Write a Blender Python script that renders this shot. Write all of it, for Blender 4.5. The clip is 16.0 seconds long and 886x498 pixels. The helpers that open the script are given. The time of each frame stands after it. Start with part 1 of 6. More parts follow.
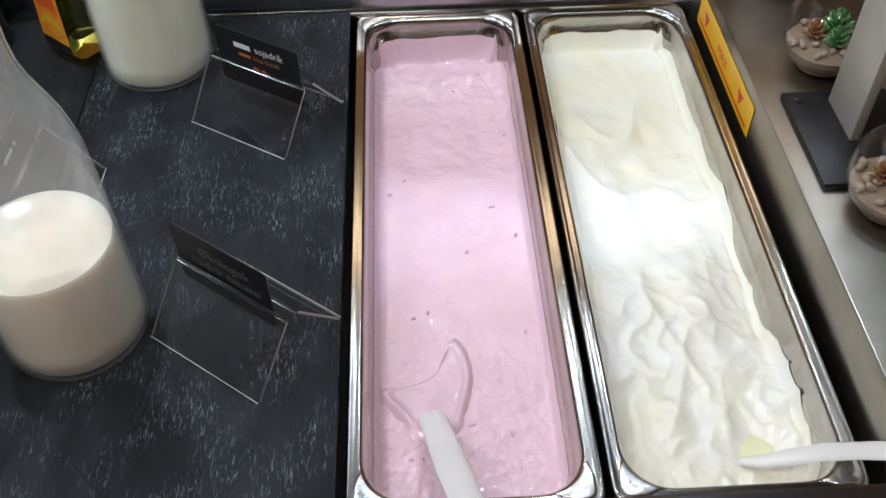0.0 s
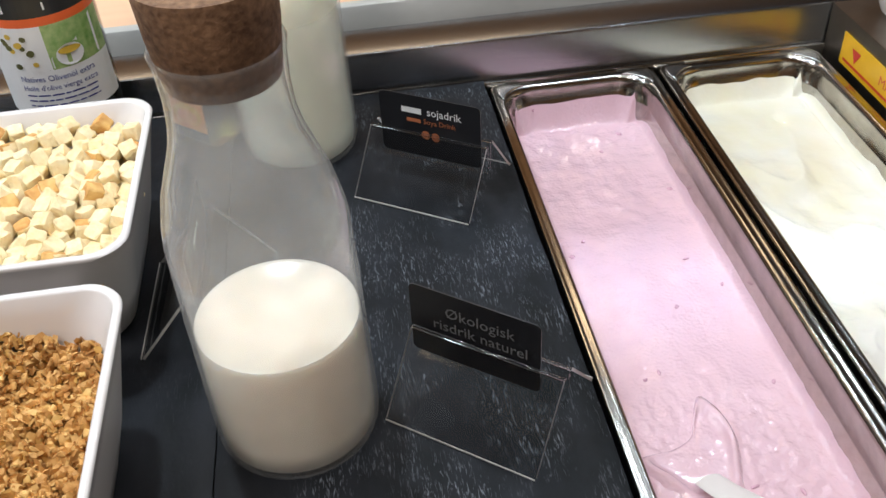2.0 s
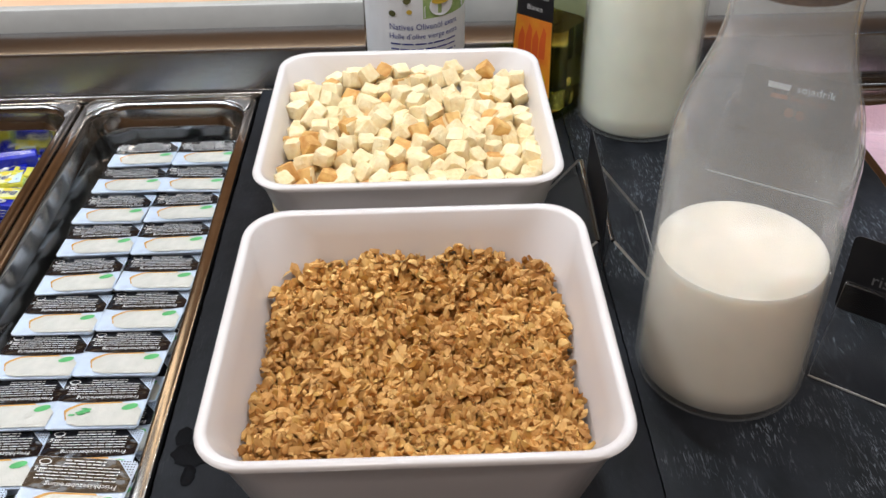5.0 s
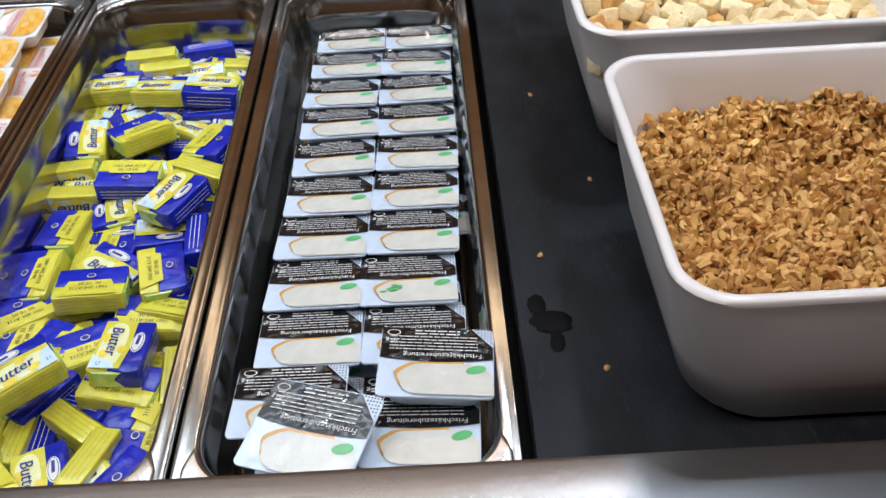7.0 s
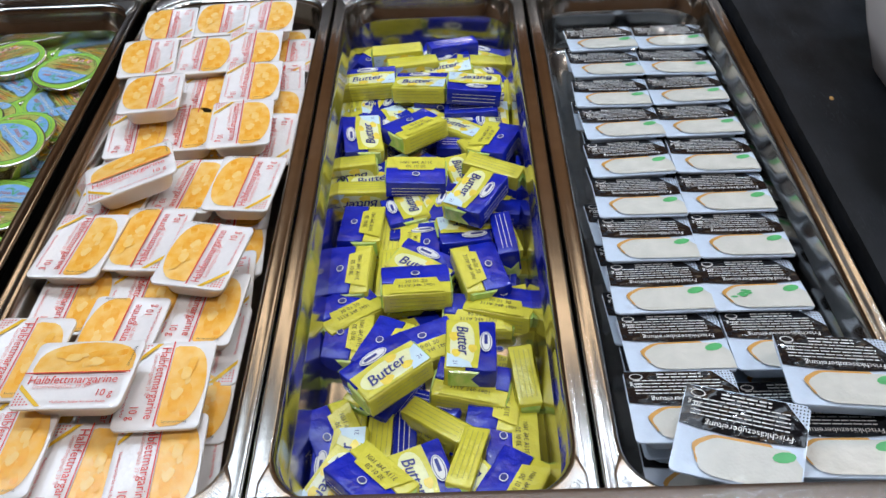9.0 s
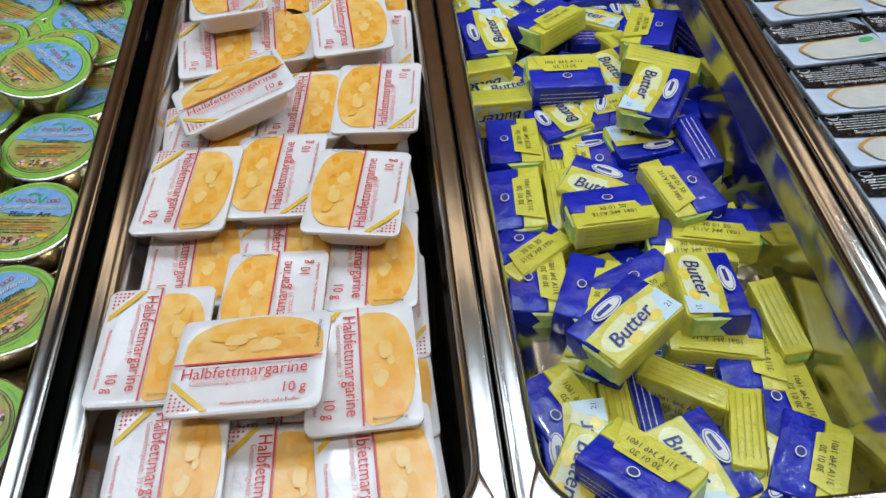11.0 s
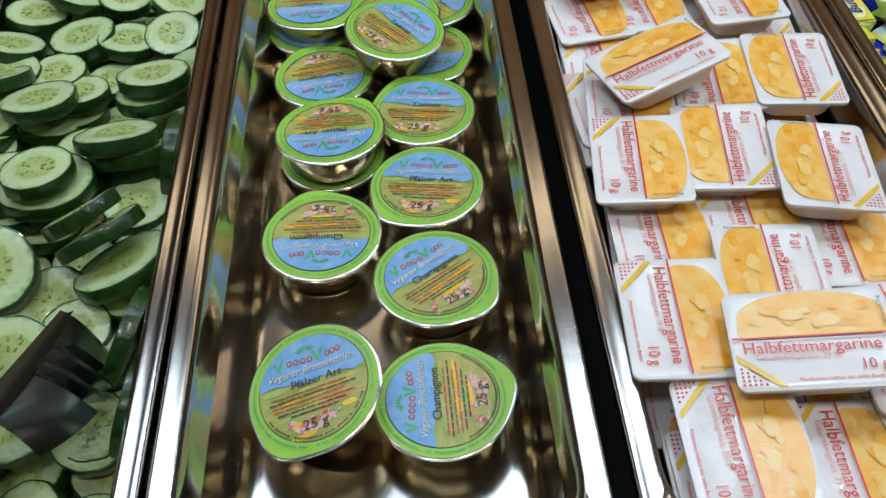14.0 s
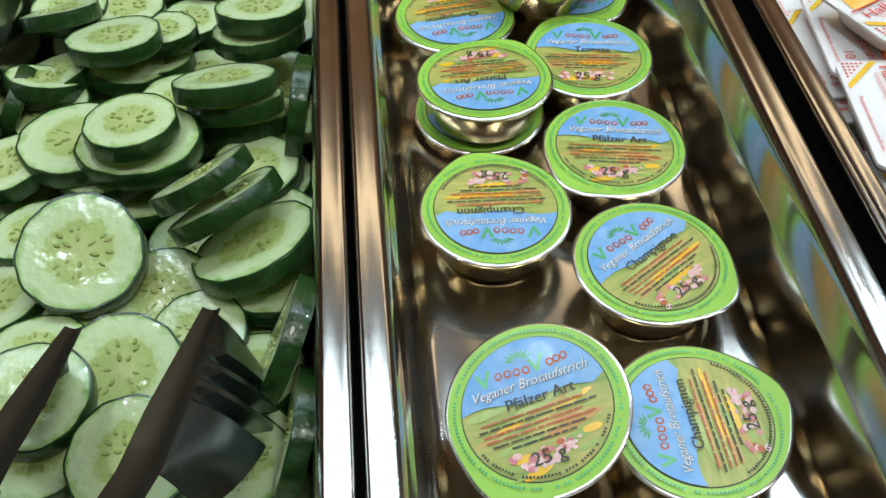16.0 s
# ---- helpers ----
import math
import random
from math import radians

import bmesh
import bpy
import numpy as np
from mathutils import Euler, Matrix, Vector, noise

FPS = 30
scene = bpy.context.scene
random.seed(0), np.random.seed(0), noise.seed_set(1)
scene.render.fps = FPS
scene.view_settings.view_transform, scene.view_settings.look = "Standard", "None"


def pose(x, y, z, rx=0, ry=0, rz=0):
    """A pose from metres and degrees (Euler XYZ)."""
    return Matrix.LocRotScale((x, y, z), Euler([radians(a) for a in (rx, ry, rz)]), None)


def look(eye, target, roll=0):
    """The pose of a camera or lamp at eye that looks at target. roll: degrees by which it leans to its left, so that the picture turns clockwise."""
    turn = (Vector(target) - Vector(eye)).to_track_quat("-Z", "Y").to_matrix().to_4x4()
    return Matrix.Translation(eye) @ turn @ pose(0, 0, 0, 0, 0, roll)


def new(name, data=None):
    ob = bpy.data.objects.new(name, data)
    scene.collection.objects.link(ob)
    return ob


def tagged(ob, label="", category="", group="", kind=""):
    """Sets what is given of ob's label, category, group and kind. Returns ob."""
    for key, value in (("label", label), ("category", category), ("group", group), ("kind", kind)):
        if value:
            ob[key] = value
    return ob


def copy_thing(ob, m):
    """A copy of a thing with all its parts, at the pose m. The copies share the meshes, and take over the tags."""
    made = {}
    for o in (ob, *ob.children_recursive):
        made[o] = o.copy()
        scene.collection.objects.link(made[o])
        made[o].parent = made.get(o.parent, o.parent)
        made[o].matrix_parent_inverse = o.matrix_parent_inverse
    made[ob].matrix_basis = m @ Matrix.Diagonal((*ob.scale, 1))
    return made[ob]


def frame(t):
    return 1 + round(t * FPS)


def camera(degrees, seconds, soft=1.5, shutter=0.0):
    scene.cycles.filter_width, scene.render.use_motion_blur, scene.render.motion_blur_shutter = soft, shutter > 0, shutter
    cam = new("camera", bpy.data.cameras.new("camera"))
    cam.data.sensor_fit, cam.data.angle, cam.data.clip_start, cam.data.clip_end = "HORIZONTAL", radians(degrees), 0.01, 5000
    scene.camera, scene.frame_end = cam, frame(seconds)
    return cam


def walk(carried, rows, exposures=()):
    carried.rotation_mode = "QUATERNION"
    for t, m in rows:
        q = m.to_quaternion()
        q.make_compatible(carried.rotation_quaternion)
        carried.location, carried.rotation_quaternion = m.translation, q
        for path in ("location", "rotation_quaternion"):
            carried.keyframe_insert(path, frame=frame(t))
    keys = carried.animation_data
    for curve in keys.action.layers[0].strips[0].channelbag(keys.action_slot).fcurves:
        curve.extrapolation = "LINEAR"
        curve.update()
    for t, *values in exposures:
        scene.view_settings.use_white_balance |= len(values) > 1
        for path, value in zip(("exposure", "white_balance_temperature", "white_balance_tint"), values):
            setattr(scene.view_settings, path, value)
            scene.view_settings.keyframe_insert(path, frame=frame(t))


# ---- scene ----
cam = camera(50.9, 16.0)
PATH = [
    (0, (0.055, -0.267, 0.523), (0.105, 1.084, -0.951), -1.0),
    (0.5, (-0.002, -0.257, 0.511), (0.076, 1.077, -0.977), -0.4),
    (1, (-0.069, -0.256, 0.487), (0.027, 1.081, -0.997), -0.6),
    (1.5, (-0.118, -0.237, 0.451), (0.003, 1.183, -0.953), -2.5),
    (2, (-0.131, -0.238, 0.448), (0.029, 1.292, -0.83), -3.6),
    (2.5, (-0.165, -0.256, 0.448), (-0.014, 1.325, -0.768), -2.7),
    (3, (-0.227, -0.27, 0.441), (-0.102, 1.332, -0.75), -1.4),
    (3.2, (-0.248, -0.278, 0.436), (-0.131, 1.328, -0.751), -1.1),
    (5.3, (-0.361, -0.256, 0.402), (-0.381, 1.343, -0.799), -1.3),
    (5.5, (-0.367, -0.255, 0.402), (-0.435, 1.335, -0.809), -2.2),
    (6, (-0.435, -0.241, 0.389), (-0.501, 1.339, -0.836), -3.9),
    (6.5, (-0.494, -0.265, 0.372), (-0.509, 1.297, -0.877), -2.8),
    (7, (-0.544, -0.247, 0.341), (-0.54, 1.287, -0.942), -3.0),
    (7.5, (-0.578, -0.225, 0.342), (-0.556, 1.298, -0.954), -3.3),
    (8, (-0.634, -0.236, 0.345), (-0.601, 1.294, -0.942), -2.9),
    (8.5, (-0.675, -0.247, 0.358), (-0.669, 1.293, -0.918), -3.0),
    (8.6, (-0.684, -0.248, 0.359), (-0.683, 1.286, -0.924), -2.8),
    (9, (-0.731, -0.238, 0.352), (-0.775, 1.286, -0.943), -3.0),
    (9.2, (-0.743, -0.224, 0.349), (-0.803, 1.295, -0.951), -3.4),
    (11.3, (-0.871, -0.141, 0.279), (-0.788, 1.242, -1.164), -3.1),
    (11.5, (-0.878, -0.148, 0.288), (-0.777, 1.226, -1.162), -1.9),
    (12, (-0.897, -0.156, 0.287), (-0.792, 1.219, -1.162), -1.9),
    (12.5, (-0.928, -0.165, 0.289), (-0.812, 1.219, -1.15), -1.2),
    (13, (-0.968, -0.17, 0.292), (-0.884, 1.223, -1.141), -2.0),
    (13.5, (-1.026, -0.169, 0.295), (-0.975, 1.214, -1.149), -4.2),
    (14, (-1.059, -0.122, 0.289), (-1.03, 1.232, -1.183), -3.5),
    (14.5, (-1.094, -0.106, 0.261), (-1.064, 1.211, -1.243), -3.6),
    (15, (-1.107, -0.08, 0.242), (-1.004, 1.241, -1.257), -2.1),
    (15.5, (-1.123, -0.06, 0.228), (-0.996, 1.254, -1.274), -0.8),
    (16, (-1.152, -0.052, 0.222), (-1.042, 1.262, -1.281), -0.8),
]
walk(cam, [(t, look(eye, target, roll)) for t, eye, target, roll in PATH], [(0.0, 0.0, 5800, 9), (1.5, 0.2, 5900, 9), (3.0, 0.2, 6100, 11), (5.5, 0.02, 6050, 12), (7.0, -0.08, 5900, 12), (9.0, -0.25, 5750, 11), (11.5, -0.48, 5650, 8), (12.5, -0.48, 5650, 8), (14.5, -0.34, 5600, 4), (16.0, -0.02, 5700, 2)])

# ---- light ----
world = bpy.data.worlds.new("room_air")
world.use_nodes = True
world.node_tree.nodes["Background"].inputs[0].default_value = (1.0, 0.86, 0.7, 1)
world.node_tree.nodes["Background"].inputs[1].default_value = 0.05
scene.world = world


def lamp(x, y, z, power, size, color, size_y=None, spread=180):
    data = bpy.data.lights.new("lamp", "AREA")
    data.energy, data.size, data.color, data.spread = power, size, color, radians(spread)
    if size_y:
        data.shape, data.size_y = "RECTANGLE", size_y
    else:
        data.shape = "DISK"
    ob = new("lamp", data)
    ob.matrix_world = pose(x, y, z)
    return ob


WARM, COOL = (1.0, 0.93, 0.84), (0.84, 0.91, 1.0)
# unseen lamps: row of small spots, light panels over the counter's back, room fill
LED = (0.90, 0.97, 1.0)
for i, power in enumerate((0.95, 2.0, 0.95, 0.95)):
    lamp(0.26 - 0.54 * i, 0.36, 0.78, power, 0.035, LED)
for i in range(6):
    if i < 3:
        # two small discs per panel, added for sparkles on wet surfaces
        lamp(0.34 - 0.39 * i, 0.68, 0.84, 0.30, 0.04, LED)
        lamp(0.48 - 0.39 * i, 0.78, 0.84, 0.30, 0.04, LED)
        lamp(0.42 - 0.39 * i, 0.66, 0.85, 0.24, 0.22, LED, 0.24)
    else:
        lamp(0.42 - 0.39 * i, 0.535, 0.85, 1.75, 0.385, LED, 0.32)
# unseen room lamps on the near side, added to brighten the bowl fronts
for i, power in enumerate((8.5, 11.0, 8.5)):
    lamp(0.3 - 0.9 * i, -0.55, 1.9, power, 0.3, (1.0, 0.88, 0.76) if i < 2 else (1.0, 0.95, 0.90))
# unseen orange lamp, added so the back wall tints the rim reflections
lamp(-0.6, 2.15, 2.0, 9.0, 3.0, (1.0, 0.70, 0.40), 0.3)
# unseen narrow blue lamp, added to cast the cool band across the yogurt
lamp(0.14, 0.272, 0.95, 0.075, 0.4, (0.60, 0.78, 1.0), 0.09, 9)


# ---- materials ----
def mat(name, color, rough=0.5, metal=0.0, scale=60.0, vary=0.12, bump=0.0, bscale=None, spec=0.5, sss=0.0, coat=0.0, stretch=None, rvary=0.0, second=None, piece=0.0, bdetail=5):
    """A painted, moulded or natural surface: two scales of noise in the colour, gloss that wanders, fine relief."""
    m = bpy.data.materials.new(name)
    m.use_nodes = True
    nt = m.node_tree
    b = nt.nodes["Principled BSDF"]
    b.inputs["Metallic"].default_value = metal
    b.inputs["Specular IOR Level"].default_value = spec
    b.inputs["Coat Weight"].default_value = coat
    if sss:
        b.inputs["Subsurface Weight"].default_value = sss
        b.inputs["Subsurface Radius"].default_value = (0.01, 0.008, 0.006)
        b.inputs["Subsurface Scale"].default_value = 0.6
    co = nt.nodes.new("ShaderNodeTexCoord")
    src = co.outputs["Object"]
    if stretch:
        mp = nt.nodes.new("ShaderNodeMapping")
        mp.inputs["Scale"].default_value = stretch
        nt.links.new(src, mp.inputs["Vector"])
        src = mp.outputs["Vector"]
    n1 = nt.nodes.new("ShaderNodeTexNoise")
    n1.inputs["Scale"].default_value, n1.inputs["Detail"].default_value = scale, 6
    n2 = nt.nodes.new("ShaderNodeTexNoise")
    n2.inputs["Scale"].default_value, n2.inputs["Detail"].default_value = scale * 0.13, 3
    for n in (n1, n2):
        nt.links.new(src, n.inputs["Vector"])
    add = nt.nodes.new("ShaderNodeMath")
    add.operation = "ADD"
    nt.links.new(n1.outputs["Fac"], add.inputs[0])
    nt.links.new(n2.outputs["Fac"], add.inputs[1])
    last = add.outputs[0]
    if piece:
        inf = nt.nodes.new("ShaderNodeObjectInfo")
        mul = nt.nodes.new("ShaderNodeMath")
        mul.operation = "MULTIPLY_ADD"
        mul.inputs[1].default_value = piece
        nt.links.new(inf.outputs["Random"], mul.inputs[0])
        nt.links.new(last, mul.inputs[2])
        last = mul.outputs[0]
    ramp = nt.nodes.new("ShaderNodeValToRGB")
    c = Vector(color[:3])
    lo = c * (1 - vary) if second is None else Vector(second)
    hi = c * (1 + vary) if second is None else c
    ramp.color_ramp.elements[0].position, ramp.color_ramp.elements[1].position = 0.36, 0.64
    ramp.color_ramp.elements[0].color, ramp.color_ramp.elements[1].color = (*lo, 1), (*[min(v, 0.95) for v in hi], 1)
    half = nt.nodes.new("ShaderNodeMath")
    half.operation = "MULTIPLY"
    half.inputs[1].default_value = 0.5
    nt.links.new(last, half.inputs[0])
    nt.links.new(half.outputs[0], ramp.inputs["Fac"])
    nt.links.new(ramp.outputs["Color"], b.inputs["Base Color"])
    rr_ = nt.nodes.new("ShaderNodeMapRange")
    rr_.inputs[3].default_value, rr_.inputs[4].default_value = max(0.02, rough - rvary), rough + rvary
    nt.links.new(n2.outputs["Fac"], rr_.inputs[0])
    nt.links.new(rr_.outputs[0], b.inputs["Roughness"])
    if bump:
        bn = nt.nodes.new("ShaderNodeTexNoise")
        bn.inputs["Scale"].default_value, bn.inputs["Detail"].default_value = bscale or scale, bdetail
        nt.links.new(src, bn.inputs["Vector"])
        bp = nt.nodes.new("ShaderNodeBump")
        bp.inputs["Strength"].default_value, bp.inputs["Distance"].default_value = 1.0, bump
        nt.links.new(bn.outputs["Fac"], bp.inputs["Height"])
        nt.links.new(bp.outputs["Normal"], b.inputs["Normal"])
    return m


def glass(name, color=(1, 1, 1), rough=0.02, ior=1.5, white=0.0):
    m = bpy.data.materials.new(name)
    m.use_nodes = True
    nt = m.node_tree
    b = nt.nodes["Principled BSDF"]
    b.inputs["Base Color"].default_value = (*color, 1)
    b.inputs["Roughness"].default_value = rough
    b.inputs["IOR"].default_value = ior
    b.inputs["Transmission Weight"].default_value = 1.0 - white
    if white:
        co = nt.nodes.new("ShaderNodeTexCoord")
        n = nt.nodes.new("ShaderNodeTexNoise")
        n.inputs["Scale"].default_value, n.inputs["Detail"].default_value = 26, 5
        nt.links.new(co.outputs["Object"], n.inputs["Vector"])
        mr = nt.nodes.new("ShaderNodeMapRange")
        mr.inputs[1].default_value, mr.inputs[2].default_value = 0.3, 0.7
        mr.inputs[3].default_value, mr.inputs[4].default_value = 1 - white * 1.3, 1 - white * 0.7
        nt.links.new(n.outputs["Fac"], mr.inputs[0])
        nt.links.new(mr.outputs[0], b.inputs["Transmission Weight"])
    return m


def acrylic(name, tint=(0.985, 0.99, 0.99)):
    """Thin clear plastic: lets light straight through, with gloss and a pale edge."""
    m = bpy.data.materials.new(name)
    m.use_nodes = True
    nt = m.node_tree
    out = nt.nodes["Material Output"]
    nt.nodes.remove(nt.nodes["Principled BSDF"])
    tr = nt.nodes.new("ShaderNodeBsdfTransparent")
    tr.inputs[0].default_value = (*tint, 1)
    gl = nt.nodes.new("ShaderNodeBsdfGlossy")
    gl.inputs["Roughness"].default_value = 0.04
    lw = nt.nodes.new("ShaderNodeLayerWeight")
    fr = nt.nodes.new("ShaderNodeMath")
    fr.operation = "POWER"
    fr.inputs[1].default_value = 4.0
    nt.links.new(lw.outputs["Facing"], fr.inputs[0])
    sc = nt.nodes.new("ShaderNodeMath")
    sc.operation = "MULTIPLY_ADD"
    sc.inputs[1].default_value, sc.inputs[2].default_value = 0.65, 0.022
    nt.links.new(fr.outputs[0], sc.inputs[0])
    mx = nt.nodes.new("ShaderNodeMixShader")
    nt.links.new(sc.outputs[0], mx.inputs[0])
    nt.links.new(tr.outputs[0], mx.inputs[1])
    nt.links.new(gl.outputs[0], mx.inputs[2])
    nt.links.new(mx.outputs[0], out.inputs["Surface"])
    return m


STEEL = mat("brushed_steel", (0.50, 0.475, 0.44), 0.16, 1.0, 90, 0.10, 0.00002, 200, rvary=0.05)
# paler than the pan steel: the corners' white reflection is put into the colour
PAD_STEEL = mat("satin_pad_steel_lit", (0.66, 0.65, 0.63), 0.24, 1.0, 90, 0.06, 0.00003, 200, rvary=0.04)
STAMP = mat("stamped_mark", (0.40, 0.40, 0.40), 0.35, 1.0, vary=0.1)
LEDGE_STEEL = mat("dull_ledge_steel", (0.33, 0.30, 0.26), 0.34, 1.0, 40, 0.12, 0.00006, 160, rvary=0.12)
STEEL_BAR = mat("bar_steel", (0.43, 0.44, 0.46), 0.25, 1.0, 40, 0.05, 0.00004, 300, stretch=(0.05, 1, 1), rvary=0.08)


def slate_material(name, vein):
    """Dark slate: mottled, with short pale scratches that run mostly one way."""
    m = mat(name, (0.020, 0.022, 0.027), 0.5, 0.0, 45, 0.5, 0.0010, 70, stretch=(1.0, 0.5, 1), rvary=0.10, spec=0.14, second=(0.006, 0.007, 0.008))
    nt = m.node_tree
    b = nt.nodes["Principled BSDF"]
    old = b.inputs["Base Color"].links[0].from_socket
    co = nt.nodes.new("ShaderNodeTexCoord")
    mp = nt.nodes.new("ShaderNodeMapping")
    mp.inputs["Scale"].default_value, mp.inputs["Rotation"].default_value = (1.0, 0.15, 1), (0, 0, 0.08)
    nt.links.new(co.outputs["Object"], mp.inputs["Vector"])
    fine = nt.nodes.new("ShaderNodeTexNoise")
    fine.inputs["Scale"].default_value, fine.inputs["Detail"].default_value, fine.inputs["Distortion"].default_value = 560, 6, 1.8
    nt.links.new(mp.outputs["Vector"], fine.inputs["Vector"])
    wide = nt.nodes.new("ShaderNodeTexNoise")
    wide.inputs["Scale"].default_value, wide.inputs["Detail"].default_value = 24, 5
    nt.links.new(co.outputs["Object"], wide.inputs["Vector"])
    r1 = nt.nodes.new("ShaderNodeMapRange")
    r1.inputs[1].default_value, r1.inputs[2].default_value = 0.55, 0.70
    nt.links.new(fine.outputs["Fac"], r1.inputs[0])
    r2 = nt.nodes.new("ShaderNodeMapRange")
    r2.inputs[1].default_value, r2.inputs[2].default_value = 0.44, 0.68
    nt.links.new(wide.outputs["Fac"], r2.inputs[0])
    mu = nt.nodes.new("ShaderNodeMath")
    mu.operation = "MULTIPLY"
    nt.links.new(r1.outputs[0], mu.inputs[0])
    nt.links.new(r2.outputs[0], mu.inputs[1])
    mix = nt.nodes.new("ShaderNodeMix")
    mix.data_type = "RGBA"
    nt.links.new(mu.outputs[0], mix.inputs["Factor"])
    nt.links.new(old, mix.inputs["A"])
    mix.inputs["B"].default_value = (vein * 0.8, vein * 0.88, vein, 1)
    nt.links.new(mix.outputs["Result"], b.inputs["Base Color"])
    return m


def hazed_glass(name, haze=0.15):
    """Clear glass with a drying film of milk on its inside."""
    m = acrylic(name)
    nt = m.node_tree
    out = nt.nodes["Material Output"]
    old = out.inputs["Surface"].links[0].from_socket
    df = nt.nodes.new("ShaderNodeBsdfDiffuse")
    df.inputs[0].default_value = (0.80, 0.81, 0.80, 1)
    co = nt.nodes.new("ShaderNodeTexCoord")
    n = nt.nodes.new("ShaderNodeTexNoise")
    n.inputs["Scale"].default_value, n.inputs["Detail"].default_value = 22, 6
    nt.links.new(co.outputs["Object"], n.inputs["Vector"])
    r = nt.nodes.new("ShaderNodeMapRange")
    r.inputs[1].default_value, r.inputs[2].default_value, r.inputs[3].default_value, r.inputs[4].default_value = 0.3, 0.7, haze * 0.6, haze * 1.4
    nt.links.new(n.outputs["Fac"], r.inputs[0])
    mx = nt.nodes.new("ShaderNodeMixShader")
    nt.links.new(r.outputs[0], mx.inputs[0])
    tl = nt.nodes.new("ShaderNodeBsdfTranslucent")
    tl.inputs[0].default_value = (0.85, 0.86, 0.86, 1)
    both = nt.nodes.new("ShaderNodeMixShader")
    nt.links.new(df.outputs[0], both.inputs[1])
    nt.links.new(tl.outputs[0], both.inputs[2])
    nt.links.new(old, mx.inputs[1])
    nt.links.new(both.outputs[0], mx.inputs[2])
    nt.links.new(mx.outputs[0], out.inputs["Surface"])
    return m


SLATE = slate_material("veined_slate", 0.27)
SLATE_PLAIN = slate_material("plain_slate", 0.045)
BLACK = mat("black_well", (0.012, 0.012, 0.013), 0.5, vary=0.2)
WHITE_CERAMIC = mat("white_melamine", (0.77, 0.73, 0.71), 0.22, 0, 30, 0.02, rvary=0.06, coat=0.2)
PINK = mat("pink_yogurt", (0.73, 0.51, 0.58), 0.07, 0, 30, 0.035, 0.0005, 380, sss=0.15, rvary=0.03, coat=0.7, bdetail=0.6)
CREAM = mat("white_yogurt", (0.87, 0.86, 0.80), 0.24, 0, 24, 0.03, 0.0004, 130, bdetail=2, sss=0.15, rvary=0.08, second=(0.85, 0.81, 0.62), coat=0.12)
MILK = mat("rice_milk", (0.88, 0.79, 0.65), 0.2, 0, 20, 0.02, sss=0.2)
SOY = mat("soy_milk", (0.88, 0.88, 0.72), 0.2, 0, 20, 0.02, sss=0.2)
for liquid in (MILK, SOY):
    shader = liquid.node_tree.nodes["Principled BSDF"]
    shader.inputs["Subsurface Weight"].default_value = 0.5
    shader.inputs["Subsurface Radius"].default_value = (0.012, 0.010, 0.008)
    shader.inputs["Subsurface Scale"].default_value = 1.0
CLEAR = glass("clear_glass", (0.98, 1.0, 0.99))
HAZED = hazed_glass("milk_hazed_glass")
ACRYLIC = acrylic("clear_acrylic")
CORK = mat("cork", (0.30, 0.17, 0.09), 0.8, 0, 300, 0.5, 0.0008, 350, second=(0.10, 0.05, 0.025))
PLASTIC_WHITE = mat("white_plastic", (0.80, 0.77, 0.74), 0.28, vary=0.02)
PEACH = mat("pale_wood_board", (0.80, 0.52, 0.33), 0.4, 0, 40, 0.08, stretch=(0.06, 1, 1))
GREY_EDGE = mat("grey_board_edge", (0.50, 0.49, 0.46), 0.45, vary=0.05)
CARD_BLACK = mat("black_card", (0.012, 0.012, 0.014), 0.35, vary=0.2)
INK_WHITE = mat("white_ink", (0.75, 0.75, 0.74), 0.5, vary=0.04)
INK_ORANGE = mat("orange_ink", (0.40, 0.13, 0.05), 0.5, vary=0.1)
WALL_MAT = mat("room_wall", (0.42, 0.27, 0.15), 0.7, 0, 6, 0.2)
CEIL_MAT = mat("room_ceiling", (0.27, 0.27, 0.28), 0.8, 0, 6, 0.1)
FLOOR_MAT = mat("room_floor", (0.14, 0.10, 0.07), 0.5, 0, 8, 0.2)


# ---- building blocks ----
def part(name, bm, material, parent=None, label="", smooth=30):
    mesh = bpy.data.meshes.new(name)
    bm.normal_update()
    bm.to_mesh(mesh)
    bm.free()
    for m in material if isinstance(material, (list, tuple)) else [material]:
        mesh.materials.append(m)
    if smooth:
        mesh.polygons.foreach_set("use_smooth", [True] * len(mesh.polygons))
        mesh.set_sharp_from_angle(angle=radians(smooth))
    ob = new(name, mesh)
    if parent:
        ob.parent = parent
    if label:
        ob["label"] = label
    return ob


def thing(name, m, label, category, group=""):
    ob = new(name)
    ob.empty_display_size = 0.02
    ob.matrix_world = m
    return tagged(ob, label, category, group)


def rr(w, d, r, z, n=6, cx=0.0, cy=0.0):
    """A rounded rectangle, anticlockwise."""
    r = min(r, w / 2 - 1e-5, d / 2 - 1e-5)
    pts = []
    for k, (sx, sy) in enumerate(((1, 1), (-1, 1), (-1, -1), (1, -1))):
        for i in range(n + 1):
            a = math.pi / 2 * (k + i / n)
            pts.append((cx + sx * (w / 2 - r) + r * math.cos(a), cy + sy * (d / 2 - r) + r * math.sin(a), z))
    return pts


def ring(r, z, n=48, cx=0.0, cy=0.0):
    return [(cx + r * math.cos(2 * math.pi * i / n), cy + r * math.sin(2 * math.pi * i / n), z) for i in range(n)]


